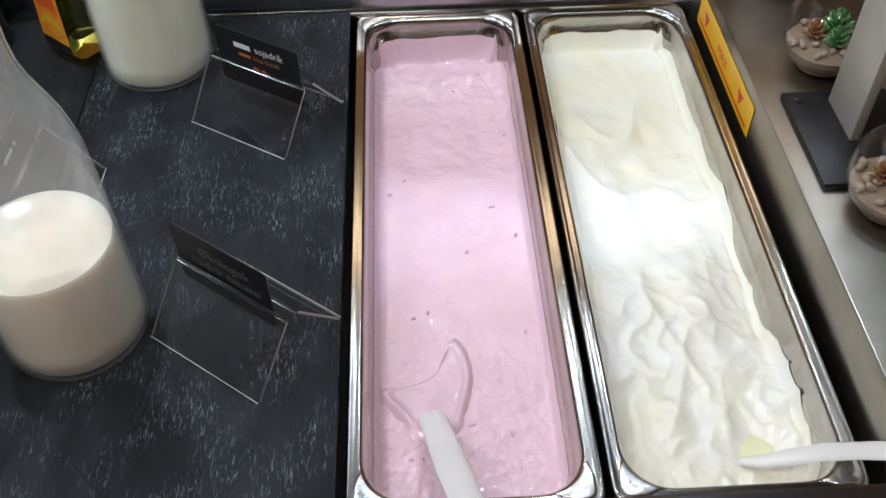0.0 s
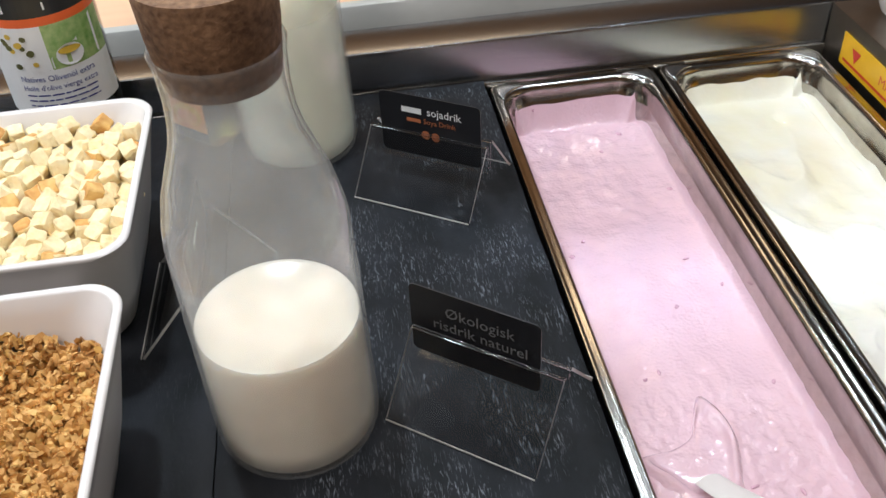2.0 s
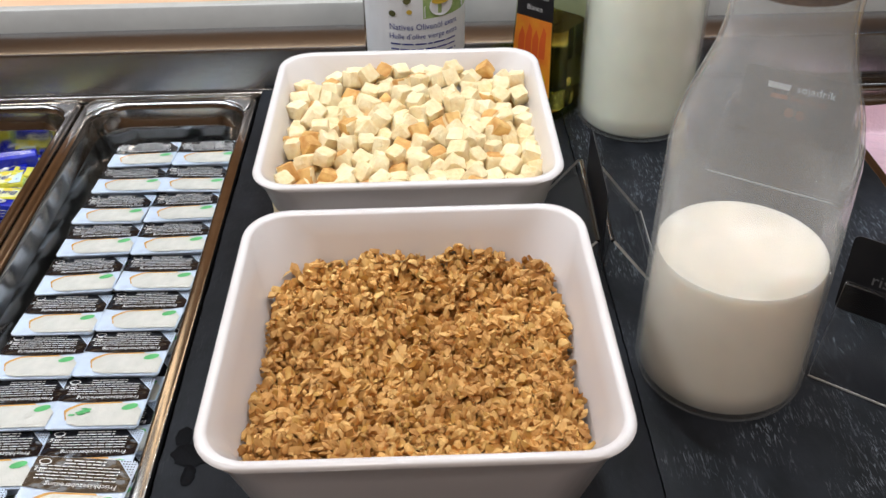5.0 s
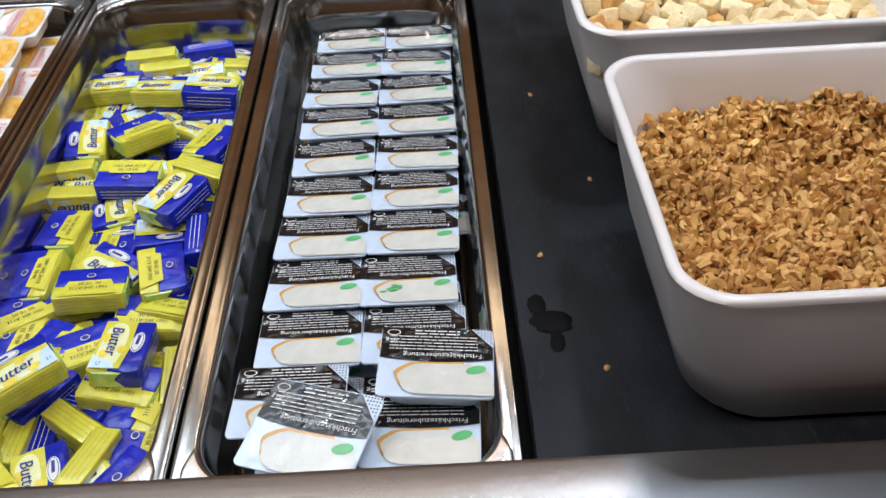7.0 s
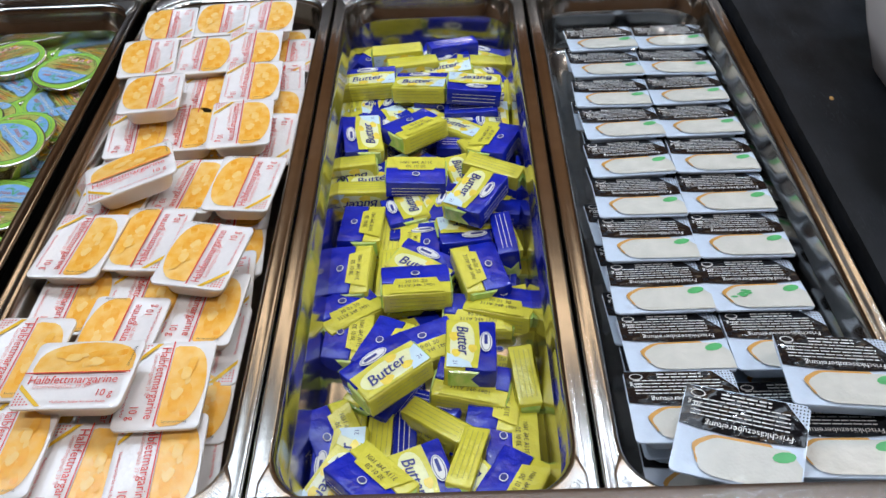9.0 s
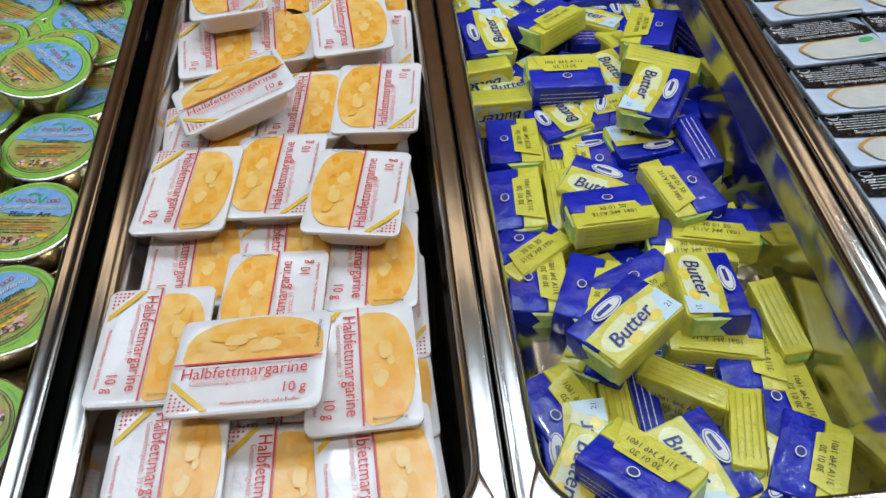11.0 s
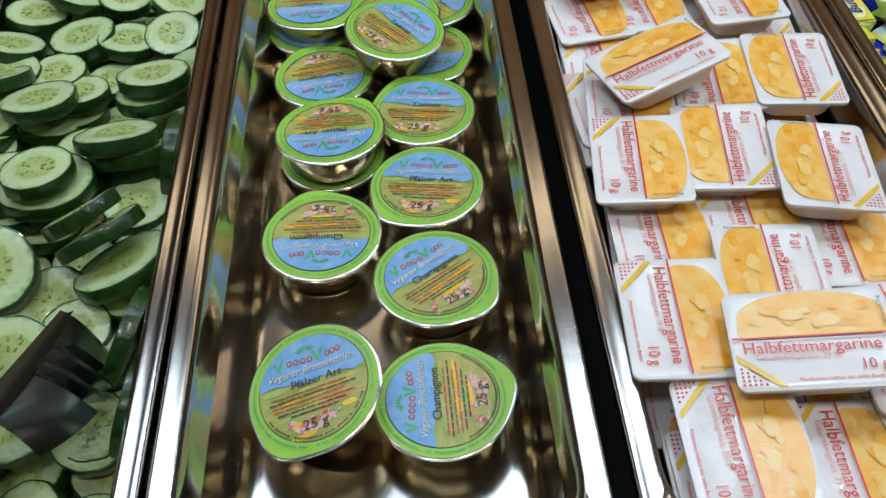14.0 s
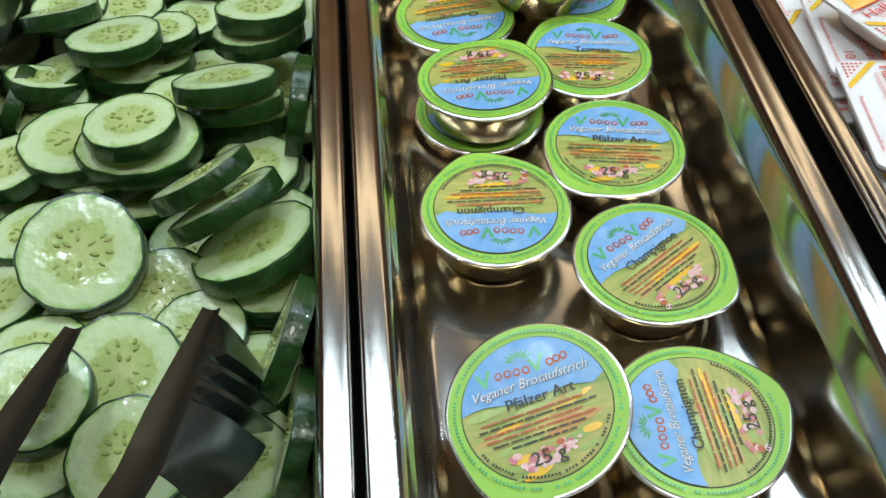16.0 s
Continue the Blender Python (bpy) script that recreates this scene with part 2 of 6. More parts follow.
def loft(bm, loops, start=True, end=True, mi=0):
    rows = [[bm.verts.new(p) for p in lp] for lp in loops]
    for a, b in zip(rows, rows[1:]):
        for i in range(len(a)):
            j = (i + 1) % len(a)
            f = bm.faces.new((a[i], a[j], b[j], b[i]))
            f.material_index = mi
    if start:
        bm.faces.new(rows[0][::-1]).material_index = mi
    if end:
        bm.faces.new(rows[-1]).material_index = mi
    return bm


def lathe(profile, n=48):
    return loft(bmesh.new(), [ring(max(r, 1e-5), z, n) for r, z in profile])


def block(x0, y0, z0, x1, y1, z1, bev=0.0, bm=None):
    bm = bm or bmesh.new()
    made = bmesh.ops.create_cube(bm, size=1.0, matrix=Matrix.LocRotScale(((x0 + x1) / 2, (y0 + y1) / 2, (z0 + z1) / 2), None, (x1 - x0, y1 - y0, z1 - z0)))
    if bev:
        edges = {e for v in made["verts"] for e in v.link_edges}
        bmesh.ops.bevel(bm, geom=list(edges), offset=bev, segments=2, profile=0.5, affect="EDGES")
    return bm


def poly(bm, pts, z=0.0, mi=0):
    f = bm.faces.new([bm.verts.new((p[0], p[1], z)) for p in pts])
    if f.normal.z < 0:
        f.normal_flip()
    f.normal_update()
    if f.normal.z < 0:
        f.normal_flip()
    f.material_index = mi
    return f


def words(bm, text, size, x, y, z, angle=0.0, mi=0, squeeze=1.0, lean=0.0):
    """Lettering in the built-in font, laid flat, its middle at x, y."""
    cu = bpy.data.curves.new("letters", "FONT")
    cu.body, cu.size, cu.align_x, cu.align_y, cu.resolution_u, cu.shear = text, size, "CENTER", "CENTER", 2, lean
    ob = bpy.data.objects.new("letters", cu)
    scene.collection.objects.link(ob)
    me = bpy.data.meshes.new_from_object(ob.evaluated_get(bpy.context.evaluated_depsgraph_get()))
    bpy.data.objects.remove(ob)
    bpy.data.curves.remove(cu)
    me.transform(pose(x, y, z, 0, 0, angle) @ Matrix.Diagonal((squeeze, 1, 1, 1)))
    k = len(bm.faces)
    bm.from_mesh(me)
    bpy.data.meshes.remove(me)
    bm.faces.ensure_lookup_table()
    for f in bm.faces[k:]:
        f.material_index = mi
    return bm


def structure(ob, label, category):
    return tagged(ob, label, category, kind="structure")


# ---- the room and the counter ----
# the room is an unseen shell, added to give the steel something warm to reflect
for nm, box, m, lb in (
    ("floor", (-3.2, -2.6, -0.96, 2.4, 2.6, -0.9), FLOOR_MAT, "unseen dark brown floor added to close the room"),
    ("ceiling", (-3.2, -2.6, 2.1, 2.4, 2.6, 2.2), CEIL_MAT, "unseen grey ceiling added to tune the steel's reflections"),
    ("wall_north", (-3.2, 2.6, -0.96, 2.4, 2.7, 2.2), WALL_MAT, "unseen brown back wall added for warm reflections"),
    ("wall_south", (-3.2, -2.7, -0.96, 2.4, -2.6, 2.2), WALL_MAT, "unseen brown wall on the near side, added for reflections"),
    ("wall_east", (2.4, -2.7, -0.96, 2.5, 2.7, 2.2), WALL_MAT, "unseen brown side wall added for reflections"),
    ("wall_west", (-3.3, -2.7, -0.96, -3.2, 2.7, 2.2), WALL_MAT, "unseen brown side wall added for reflections"),
):
    structure(part(nm, block(*box), m), lb, nm.split("_")[0])

TOP = 0.045  # height of the steel counter top over the rims of the pans
X0, X1, Y0, Y1 = -1.84, 0.337, -0.021, 0.535
counter = thing("buffet_counter", pose(0, 0, 0), "brushed stainless steel buffet counter with a recessed well", "counter")
counter["kind"] = "structure"
part("front_bar", block(X0 - 0.3, Y0 - 0.075, TOP - 0.05, X1 + 0.5, Y0, TOP, 0.004), STEEL_BAR, counter)
part("front_panel", block(X0 - 0.3, Y0 - 0.05, -0.9, X1 + 0.5, Y0 - 0.002, TOP - 0.052), WALL_MAT, counter, "brown front panel")
part("back_ledge", block(X0 - 0.3, Y1, -0.12, X1 + 0.5, Y1 + 0.052, TOP, 0.003), STEEL_BAR, counter)
part("side_ledge", block(X1, Y0 + 0.001, -0.12, X1 + 0.5, Y1 - 0.001, TOP, 0.002), LEDGE_STEEL, counter)
part("well_floor", block(X0 - 0.3, Y0 + 0.001, -0.13, X1 - 0.001, Y1 - 0.001, -0.1), BLACK, counter, "black floor of the well")
part("support_rail", block(X0 - 0.3, Y0 + 0.001, -0.03, X1 - 0.001, Y0 + 0.016, -0.009, 0.001), STEEL, counter)
part("support_rail", block(X0 - 0.3, Y1 - 0.007, -0.03, X1 - 0.001, Y1 - 0.001, 0.004, 0.001), STEEL, counter)

shelf = thing("back_shelf", pose(0, 0, 0), "pale peach wooden shelf board with a grey front edge", "shelf")
part("board", block(-2.2, 0.632, 0.0, 1.2, 1.5, 0.052, 0.002), PEACH, shelf)
part("edge_strip", block(-2.2, 0.618, -0.002, 1.2, 0.631, 0.054, 0.002), GREY_EDGE, shelf, "grey edge strip")
# open gap: its shade is put in as a black block
part("shadow_gap", block(-2.2, 0.59, -0.3, 1.2, 0.617, -0.02), BLACK, shelf, "black block added for the shade in the gap")


# ---- pans ----
PW, PL = 0.1605, 0.536
pan_group = "steel pans in the counter"
bm = loft(bmesh.new(), [
    rr(PW - 0.001, PL - 0.001, 0.012, -0.007, 8),
    rr(PW, PL, 0.012, -0.0028, 8),
    rr(PW - 0.0008, PL - 0.0008, 0.012, -0.0012, 8),
    rr(PW - 0.0024, PL - 0.0024, 0.0115, -0.0002, 8),
    rr(PW - 0.0042, PL - 0.0042, 0.011, 0, 8),
    rr(PW - 0.0060, PL - 0.0060, 0.011, -0.0003, 8),
    rr(PW - 0.0130, PL - 0.0130, 0.029, -0.0004, 8),
    rr(PW - 0.0155, PL - 0.0155, 0.030, -0.0001, 8),
    rr(PW - 0.0180, PL - 0.0180, 0.030, -0.0004, 8),
    rr(PW - 0.0205, PL - 0.0205, 0.030, -0.0016, 8),
    rr(PW - 0.0222, PL - 0.0222, 0.030, -0.0038, 8),
    rr(PW - 0.0235, PL - 0.0235, 0.030, -0.0065, 8),
    rr(PW - 0.025, PL - 0.025, 0.030, -0.020, 8),
    rr(PW - 0.0275, PL - 0.0275, 0.030, -0.0215, 8),
    rr(PW - 0.0278, PL - 0.0278, 0.030, -0.0226, 8),
] + [
    rr(PW - 0.0335 - 0.022 * (1 - math.cos(q)), PL - 0.0335 - 0.022 * (1 - math.cos(q)), 0.030, -0.0465 - 0.011 * math.sin(q), 8)
    for q in [math.pi / 2 * i / 8 for i in range(9)]
] + [
    rr(PW - 0.057, PL - 0.057, 0.029, -0.0576, 8),
], start=False)
pan = thing("gastronorm_pan", pose(0.0825, 0.263, 0), "long stainless steel buffet pan with a rolled rim", "pan", pan_group)
part("pan_body", bm, STEEL, pan, smooth=62)
for sx in (-1, 1):
    for sy in (-1, 1):
        ax, ay = PW / 2 - 0.0405, PL / 2 - 0.0405
        arc = [(ax + 0.0322 * math.cos(q), ay + 0.0322 * math.sin(q)) for q in [math.radians(14 + 62 * i / 10) for i in range(11)]]
        hx, hy = PW / 2 - 0.0052, PL / 2 - 0.0052
        outer = [(hx - 0.016, hy), (hx - 0.006, hy)] + [(hx - 0.006 + 0.006 * math.sin(q), hy - 0.006 + 0.006 * math.cos(q)) for q in (0.4, 0.8, 1.2)] + [(hx, hy - 0.006), (hx, hy - 0.016)]
        lo = [(sx * p[0], sy * p[1], -0.0005) for p in arc + outer]
        if sx * sy < 0:
            lo.reverse()
        mid = Vector((sx * (PW / 2 - 0.0125), sy * (PL / 2 - 0.0125), 0))
        loops = [lo] + [[tuple(mid + (Vector((p[0], p[1], 0)) - mid) * k + Vector((0, 0, h))) for p in lo] for k, h in ((0.97, 0.0006), (0.90, 0.0012), (0.78, 0.0014))]
        pad = part("corner_pad", loft(bmesh.new(), loops, start=False), PAD_STEEL, pan, "satin corner pad with a bright reflection put into its colour", smooth=50)
        if sy < 0:
            bm = bmesh.new()
            words(bm, "EN631" if sx > 0 else "2/4-100", 0.0052, mid.x, mid.y, 0.00155, 45 * sx, 0, 0.8)
            part("stamp", bm, STAMP, pad, "stamped lettering", smooth=0)
PANS = {"pink": 0.0822, "white": 0.2472, "cheese": -0.5915, "butter": -0.7535, "margarine": -0.9150, "cups": -1.0835, "cucumber": -1.2460, "spare": -1.4125}
for nm, x in PANS.items():
    if nm != "pink":
        copy_thing(pan, pose(x, 0.263, 0))

# ---- slate slabs ----
SLATE_TOP = 0.008
for x0, x1 in ((-0.5065, -0.2365), (-0.2355, -0.003)):
    bm = bmesh.new()
    nx, ny = 40, 84
    vs = {}
    for i in range(nx + 1):
        for j in range(ny + 1):
            x, y = x0 + (x1 - x0) * i / nx, -0.012 + 0.540 * j / ny
            edge = i in (0, nx) or j in (0, ny)
            h = 0.0009 * noise.noise(Vector((x * 30, y * 14, 2))) + 0.0005 * noise.noise(Vector((x * 120, y * 60, 5)))
            vs[i, j] = bm.verts.new((x + (0.0007 * noise.noise(Vector((x * 90, y * 90, 1))) if edge else 0), y, SLATE_TOP + h - (0.0012 if edge else 0)))
    for i in range(nx):
        for j in range(ny):
            bm.faces.new((vs[i, j], vs[i + 1, j], vs[i + 1, j + 1], vs[i, j + 1]))
    rim = [e for e in bm.edges if e.is_boundary]
    made = bmesh.ops.extrude_edge_only(bm, edges=rim)["geom"]
    for v in made:
        if isinstance(v, bmesh.types.BMVert):
            v.co.z = -0.008
    slab = part("slate_slab", bm, SLATE_PLAIN if x0 < -0.4 else SLATE, None)
    tagged(slab, "nearly black slate serving slab with faint veins" if x0 < -0.4 else "dark grey slate serving slab with pale veins", "slab", "slate slabs")


# ---- yogurt ----
def filled(name, xc, level, height, material, label):
    """A filling that meets the pan's walls, with its own relief."""
    bm = bmesh.new()
    w, d = PW - 0.029, PL - 0.029
    nx, ny = 90, 290
    vs = []
    for j in range(ny + 1):
        for i in range(nx + 1):
            u, v = -1 + 2 * i / nx, -1 + 2 * j / ny
            r = 0.028
            x, y = u * w / 2, v * d / 2
            ex, ey = abs(x) - (w / 2 - r), abs(y) - (d / 2 - r)
            if ex > 0 and ey > 0 and math.hypot(ex, ey) > 0:
                k = max(ex, ey) / math.hypot(ex, ey)
                x, y = math.copysign(w / 2 - r + ex * k, x), math.copysign(d / 2 - r + ey * k, y)
            vs.append(bm.verts.new((x, y, level + height(x, y + 0.263, u, v))))
    for j in range(ny):
        for i in range(nx):
            a = j * (nx + 1) + i
            bm.faces.new((vs[a], vs[a + 1], vs[a + nx + 2], vs[a + nx + 1]))
    ob = part(name, bm, material, None, smooth=0)
    ob.data.polygons.foreach_set("use_smooth", [True] * len(ob.data.polygons))
    ob.matrix_world = pose(xc, 0.263, 0)
    return tagged(ob, label, "yogurt")


def fractal(x, y, s, z=0.0):
    return noise.noise(Vector((x * s, y * s, z))) + 0.5 * noise.noise(Vector((x * s * 2.1, y * s * 2.1, z + 3))) + 0.25 * noise.noise(Vector((x * s * 4.3, y * s * 4.3, z + 7)))


def pink_height(x, y, u, v):
    mid = max(0.0, min(1.0, (y - 0.30) / 0.06))
    wet = (0.0004 + 0.0010 * mid) * fractal(x, y, 40, 1) + 0.0012 * fractal(x, y * 0.5, 16, 4)
    near = max(0.0, min(1.0, (0.2 - y) / 0.08))
    wet += near * (0.0012 * fractal(x, y, 45, 9) + 0.0011 * noise.noise(Vector((x * 150, y * 110, 6))) + 0.0007 * noise.noise(Vector((x * 300, y * 240, 16)))) + (0.00015 + 0.0004 * mid) * fractal(x, y, 90, 2)
    wall = max(abs(u), abs(v))
    lip = 0.002 * max(0.0, (wall - 0.9) / 0.1) ** 2 + 0.022 * max(0.0, (v - 0.95) / 0.05) ** 1.5 + (0.006 + 0.003 * noise.noise(Vector((y * 9, 0, 1)))) * max(0.0, (abs(u) - 0.90) / 0.10) ** 2
    step = -0.0016 * max(0.0, min(1.0, (y - 0.335 + 0.014 * noise.noise(Vector((x * 30, 0, 5)))) / 0.022))
    return wet + lip + step


def cream_height(x, y, u, v):
    far = max(0.0, min(1.0, (y - 0.36) / 0.06))
    swirl = math.sin(26 * x + 9 * y + 3 * noise.noise(Vector((x * 14, y * 8, 1))))
    h = (0.0070 - 0.004 * far) * fractal(x, y * 0.7, 13, 2) + 0.0030 * swirl * (1 - far) + 0.0008 * fractal(x, y, 52, 8) * (1 - 0.7 * far)
    h += 0.0042 * (1 - 0.8 * far) * (1 - abs(noise.noise(Vector((x * 19 + 2 * y, y * 10, 31))))) ** 5
    if abs(u) > 0.86:
        h -= 0.010 * ((abs(u) - 0.86) / 0.14) * (0.5 + noise.noise(Vector((y * 12, u, 0))))
    h += (0.016 + 0.006 * noise.noise(Vector((u * 3, y * 9, 3)))) * (max(0.0, (v - 0.95) / 0.05) ** 1.5 + 0.7 * max(0.0, (abs(u) - 0.88) / 0.12) ** 2)
    near = max(0.0, min(1.0, (0.26 - y) / 0.12))
    h += near * (0.0013 * fractal(x, y, 50, 5) + 0.0036 * (1 - abs(noise.noise(Vector((x * 48, y * 36, 12))))) ** 3)
    pool = math.hypot((x - 0.032) / 0.022, (y - 0.050) / 0.014)
    if pool < 1.3:
        h = h * max(0, pool - 0.3) + -0.004 * (1.3 - pool)
    return h


pink_fill = filled("pink_yogurt", PANS["pink"], -0.041, pink_height, PINK, "smooth pink berry yogurt filling a long steel pan")
white_fill = filled("white_yogurt", PANS["white"], -0.036, cream_height, CREAM, "thick stirred white yogurt filling a long steel pan")

BERRY = mat("dark_berry_piece", (0.60, 0.36, 0.46), 0.12, 0, 300, 0.2, 0.0004, 300, second=(0.70, 0.44, 0.54))
rnd = random.Random(4)
spots = [(0.119, 0.485), (0.042, 0.512), (0.137, 0.390), (0.044, 0.333), (0.059, 0.1835), (0.093, 0.245), (0.017, 0.205), (0.031, 0.316), (0.095, 0.458), (0.135, 0.262), (0.118, 0.296)]
spots += [(rnd.uniform(0.022, 0.142), rnd.uniform(0.04, 0.19)) for _ in range(8)]
for x, y in spots:
    bm = bmesh.new()
    bmesh.ops.create_icosphere(bm, subdivisions=2, radius=1.0)
    a, b = rnd.uniform(0.0012, 0.0034), rnd.uniform(0.0010, 0.0022)
    for v in bm.verts:
        v.co = Vector((v.co.x * a, v.co.y * b, v.co.z * 0.0012)) * (1 + 0.5 * noise.noise(v.co * 1.5 + Vector((x * 90, y * 90, 0))))
    px, py = x - PANS["pink"], y - 0.263
    ob = part("berry_piece", bm, BERRY, pink_fill, "dark berry piece", smooth=60)
    ob.matrix_local = pose(px, py, -0.041 + pink_height(px, y, px / 0.066, py / 0.25) + 0.0001, 0, 0, rnd.uniform(0, 180))
WHEY = mat("yellow_whey", (0.86, 0.85, 0.56), 0.06, 0, 30, 0.05, sss=0.2)
bm = bmesh.new()
poly(bm, [((0.021 + 0.003 * math.cos(3 * a)) * math.cos(a), (0.0115 + 0.002 * math.sin(2 * a)) * math.sin(a)) for a in [2 * math.pi * i / 32 for i in range(32)]], 0.0)
part("whey_pool", bm, WHEY, white_fill, "pool of clear yellow whey", smooth=0).matrix_local = pose(0.279 - PANS["white"], 0.050 - 0.263, -0.0385, 0, 0, 15)


# ---- bowls ----
def bowl(name, xc, yc, label):
    w, d, h, r = 0.190, 0.188, 0.105 - SLATE_TOP, 0.024
    b = thing(name, pose(xc, yc, SLATE_TOP + 0.0008, 0, 0, 0), label, "bowl", "white square bowls on the slate")
    k = 0.76
    bm = loft(bmesh.new(), [
        rr(w * k * 0.9, d * k * 0.9, 0.03, 0.0, 8),
        rr(w * k, d * k, 0.034, 0.004, 8),
        rr(w * 0.86, d * 0.86, 0.036, h * 0.36, 8),
        rr(w * 0.97, d * 0.97, 0.034, h * 0.86, 8),
        rr(w - 0.002, d - 0.002, r, h - 0.004, 8),
        rr(w, d, r, h - 0.0015, 8),
        rr(w - 0.002, d - 0.002, r - 0.001, h, 8),
        rr(w - 0.009, d - 0.009, r - 0.003, h, 8),
        rr(w - 0.011, d - 0.011, r - 0.004, h - 0.0015, 8),
        rr(w * 0.97 - 0.012, d * 0.97 - 0.012, 0.030, h * 0.86, 8),
        rr(w * 0.86 - 0.012, d * 0.86 - 0.012, 0.032, h * 0.36, 8),
        rr(w * k - 0.012, d * k - 0.012, 0.03, 0.009, 8),
        rr(w * k * 0.85, d * k * 0.85, 0.028, 0.006, 8),
    ])
    ob = part("bowl_body", bm, WHITE_CERAMIC, b, smooth=60)
    return b


bowl("square_bowl", -0.3635, 0.0885, "square white bowl with rounded corners, full of granola")
bowl("square_bowl", -0.3670, 0.2985, "square white bowl with rounded corners, full of croutons")


# ---- carafes ----
def carafe(x, y, milk, level, label, haze):
    c = thing("carafe", pose(x, y, SLATE_TOP + 0.001), label, "carafe", "milk carafes")
    outer = [(0.0, 0), (0.0445, 0), (0.0474, 0.0015), (0.0487, 0.006), (0.0490, 0.02), (0.0484, 0.11), (0.0475, 0.150), (0.0462, 0.160), (0.0425, 0.176), (0.0375, 0.190), (0.0325, 0.204), (0.0300, 0.216), (0.0292, 0.230), (0.0300, 0.246), (0.0312, 0.252)]
    wall = 0.0022
    inner = [(max(r - wall, 0), max(z, 0.003)) for r, z in outer if z > 0.002]
    part("glass_body", lathe(outer + [(0.0306, 0.2528)] + inner[::-1] + [(0.0, 0.003)], 64), haze, c, "glass hazed with milk film", smooth=50).visible_shadow = False
    liq = [(0.0, 0.0034), (0.044, 0.0034), (0.0462, 0.006)] + [(r - wall - 0.0004, z) for r, z in outer if 0.015 < z < level] + [(0.0458, level), (0.0455, level + 0.0012), (0.0440, level), (0.0, level)]
    part("milk", lathe(liq, 64), milk, c, smooth=50)
    part("cork_stopper", lathe([(0, 0.236), (0.0262, 0.236), (0.0272, 0.238), (0.0300, 0.262), (0.0312, 0.280), (0.0305, 0.2825), (0, 0.2835)], 40), CORK, c, "brown cork stopper", smooth=40)
    return c


carafe(-0.1850, 0.1460, MILK, 0.087, "glass carafe half full of white rice milk, corked", HAZED)
carafe(-0.1755, 0.4555, SOY, 0.150, "glass carafe filled with pale soy milk, corked", HAZED)


# ---- food packaging materials ----
LID_WHITE = mat("white_lid_film", (0.80, 0.78, 0.77), 0.16, 0, 60, 0.05, 0.0012, 70, coat=0.4)
TUB_CREAM = mat("cream_tub", (0.78, 0.70, 0.60), 0.3, 0, 30, 0.04, sss=0.1)
MARG_YELLOW = mat("yellow_margarine_print", (0.92, 0.58, 0.12), 0.2, 0, 150, 0.2, 0.0006, 70, second=(0.86, 0.38, 0.02), coat=0.3)
MARG_PALE = mat("pale_yellow_print", (0.93, 0.66, 0.24), 0.2, 0, 130, 0.2, 0.0006, 70, second=(0.88, 0.43, 0.03), coat=0.3)
MARG_DEEP = mat("cream_curl_print", (0.92, 0.70, 0.32), 0.2, 0, 130, 0.2, second=(0.90, 0.54, 0.10), coat=0.3)
RED_INK = mat("red_ink", (0.66, 0.05, 0.03), 0.3, vary=0.08)
PINK_INK = mat("pale_red_ink", (0.72, 0.30, 0.26), 0.35, vary=0.1)
GOLD_INK = mat("gold_ink", (0.80, 0.50, 0.03), 0.25, vary=0.08)
BLUE_WRAP = mat("blue_wrapper", (0.010, 0.020, 0.40), 0.2, 0, 120, 0.25, 0.0015, 110, coat=0.3, spec=0.4, rvary=0.08, piece=0.2)
YELLOW_WRAP = mat("yellow_wrapper", (0.64, 0.60, 0.055), 0.24, 0, 90, 0.10, 0.0013, 110, coat=0.35, rvary=0.08, piece=0.2)
PALE_WRAP = mat("pale_yellow_wrapper", (0.80, 0.82, 0.60), 0.22, 0, 60, 0.12, 0.0013, 110, coat=0.4, second=(0.78, 0.78, 0.30))
BLOSSOM = mat("golden_blossom_print", (0.85, 0.66, 0.08), 0.24, 0, 200, 0.15, coat=0.3)
SKY_WRAP = mat("pale_blue_wrapper", (0.60, 0.76, 0.84), 0.25, 0, 60, 0.08, coat=0.4)
GREEN_WRAP = mat("green_wrapper_fold", (0.25, 0.52, 0.06), 0.25, 0, 150, 0.3, 0.0008, 140, second=(0.70, 0.74, 0.25), coat=0.3)
INK_DARK = mat("dark_ink", (0.05, 0.05, 0.03), 0.5, vary=0.1)
FIELD_GREEN = mat("green_field_print", (0.26, 0.40, 0.07), 0.35, 0, 200, 0.3, second=(0.48, 0.54, 0.16))
RUST_INK = mat("rust_ink", (0.42, 0.10, 0.03), 0.4, vary=0.2)
OLIVE_LINE = mat("olive_line_ink", (0.36, 0.35, 0.04), 0.5, vary=0.1)
INK_NAVY = mat("navy_ink", (0.015, 0.025, 0.22), 0.3, vary=0.1)
CHEESE_BLACK = mat("black_film", (0.009, 0.009, 0.011), 0.10, 0, 80, 0.3, 0.0040, 95, coat=0.5, spec=0.5, bdetail=1.5)
CHEESE_BLUE = mat("pale_blue_film", (0.60, 0.70, 0.84), 0.22, 0, 80, 0.1, 0.0010, 80, coat=0.4)
CHEESE_CREAM = mat("cream_cheese_print", (0.68, 0.67, 0.61), 0.22, 0, 70, 0.08, 0.0016, 80, second=(0.56, 0.57, 0.52), coat=0.4)
CHEESE_ORANGE = mat("orange_print", (0.62, 0.34, 0.09), 0.25, vary=0.2)
LEAF_INK = mat("green_leaf_print", (0.10, 0.40, 0.14), 0.3, vary=0.3)
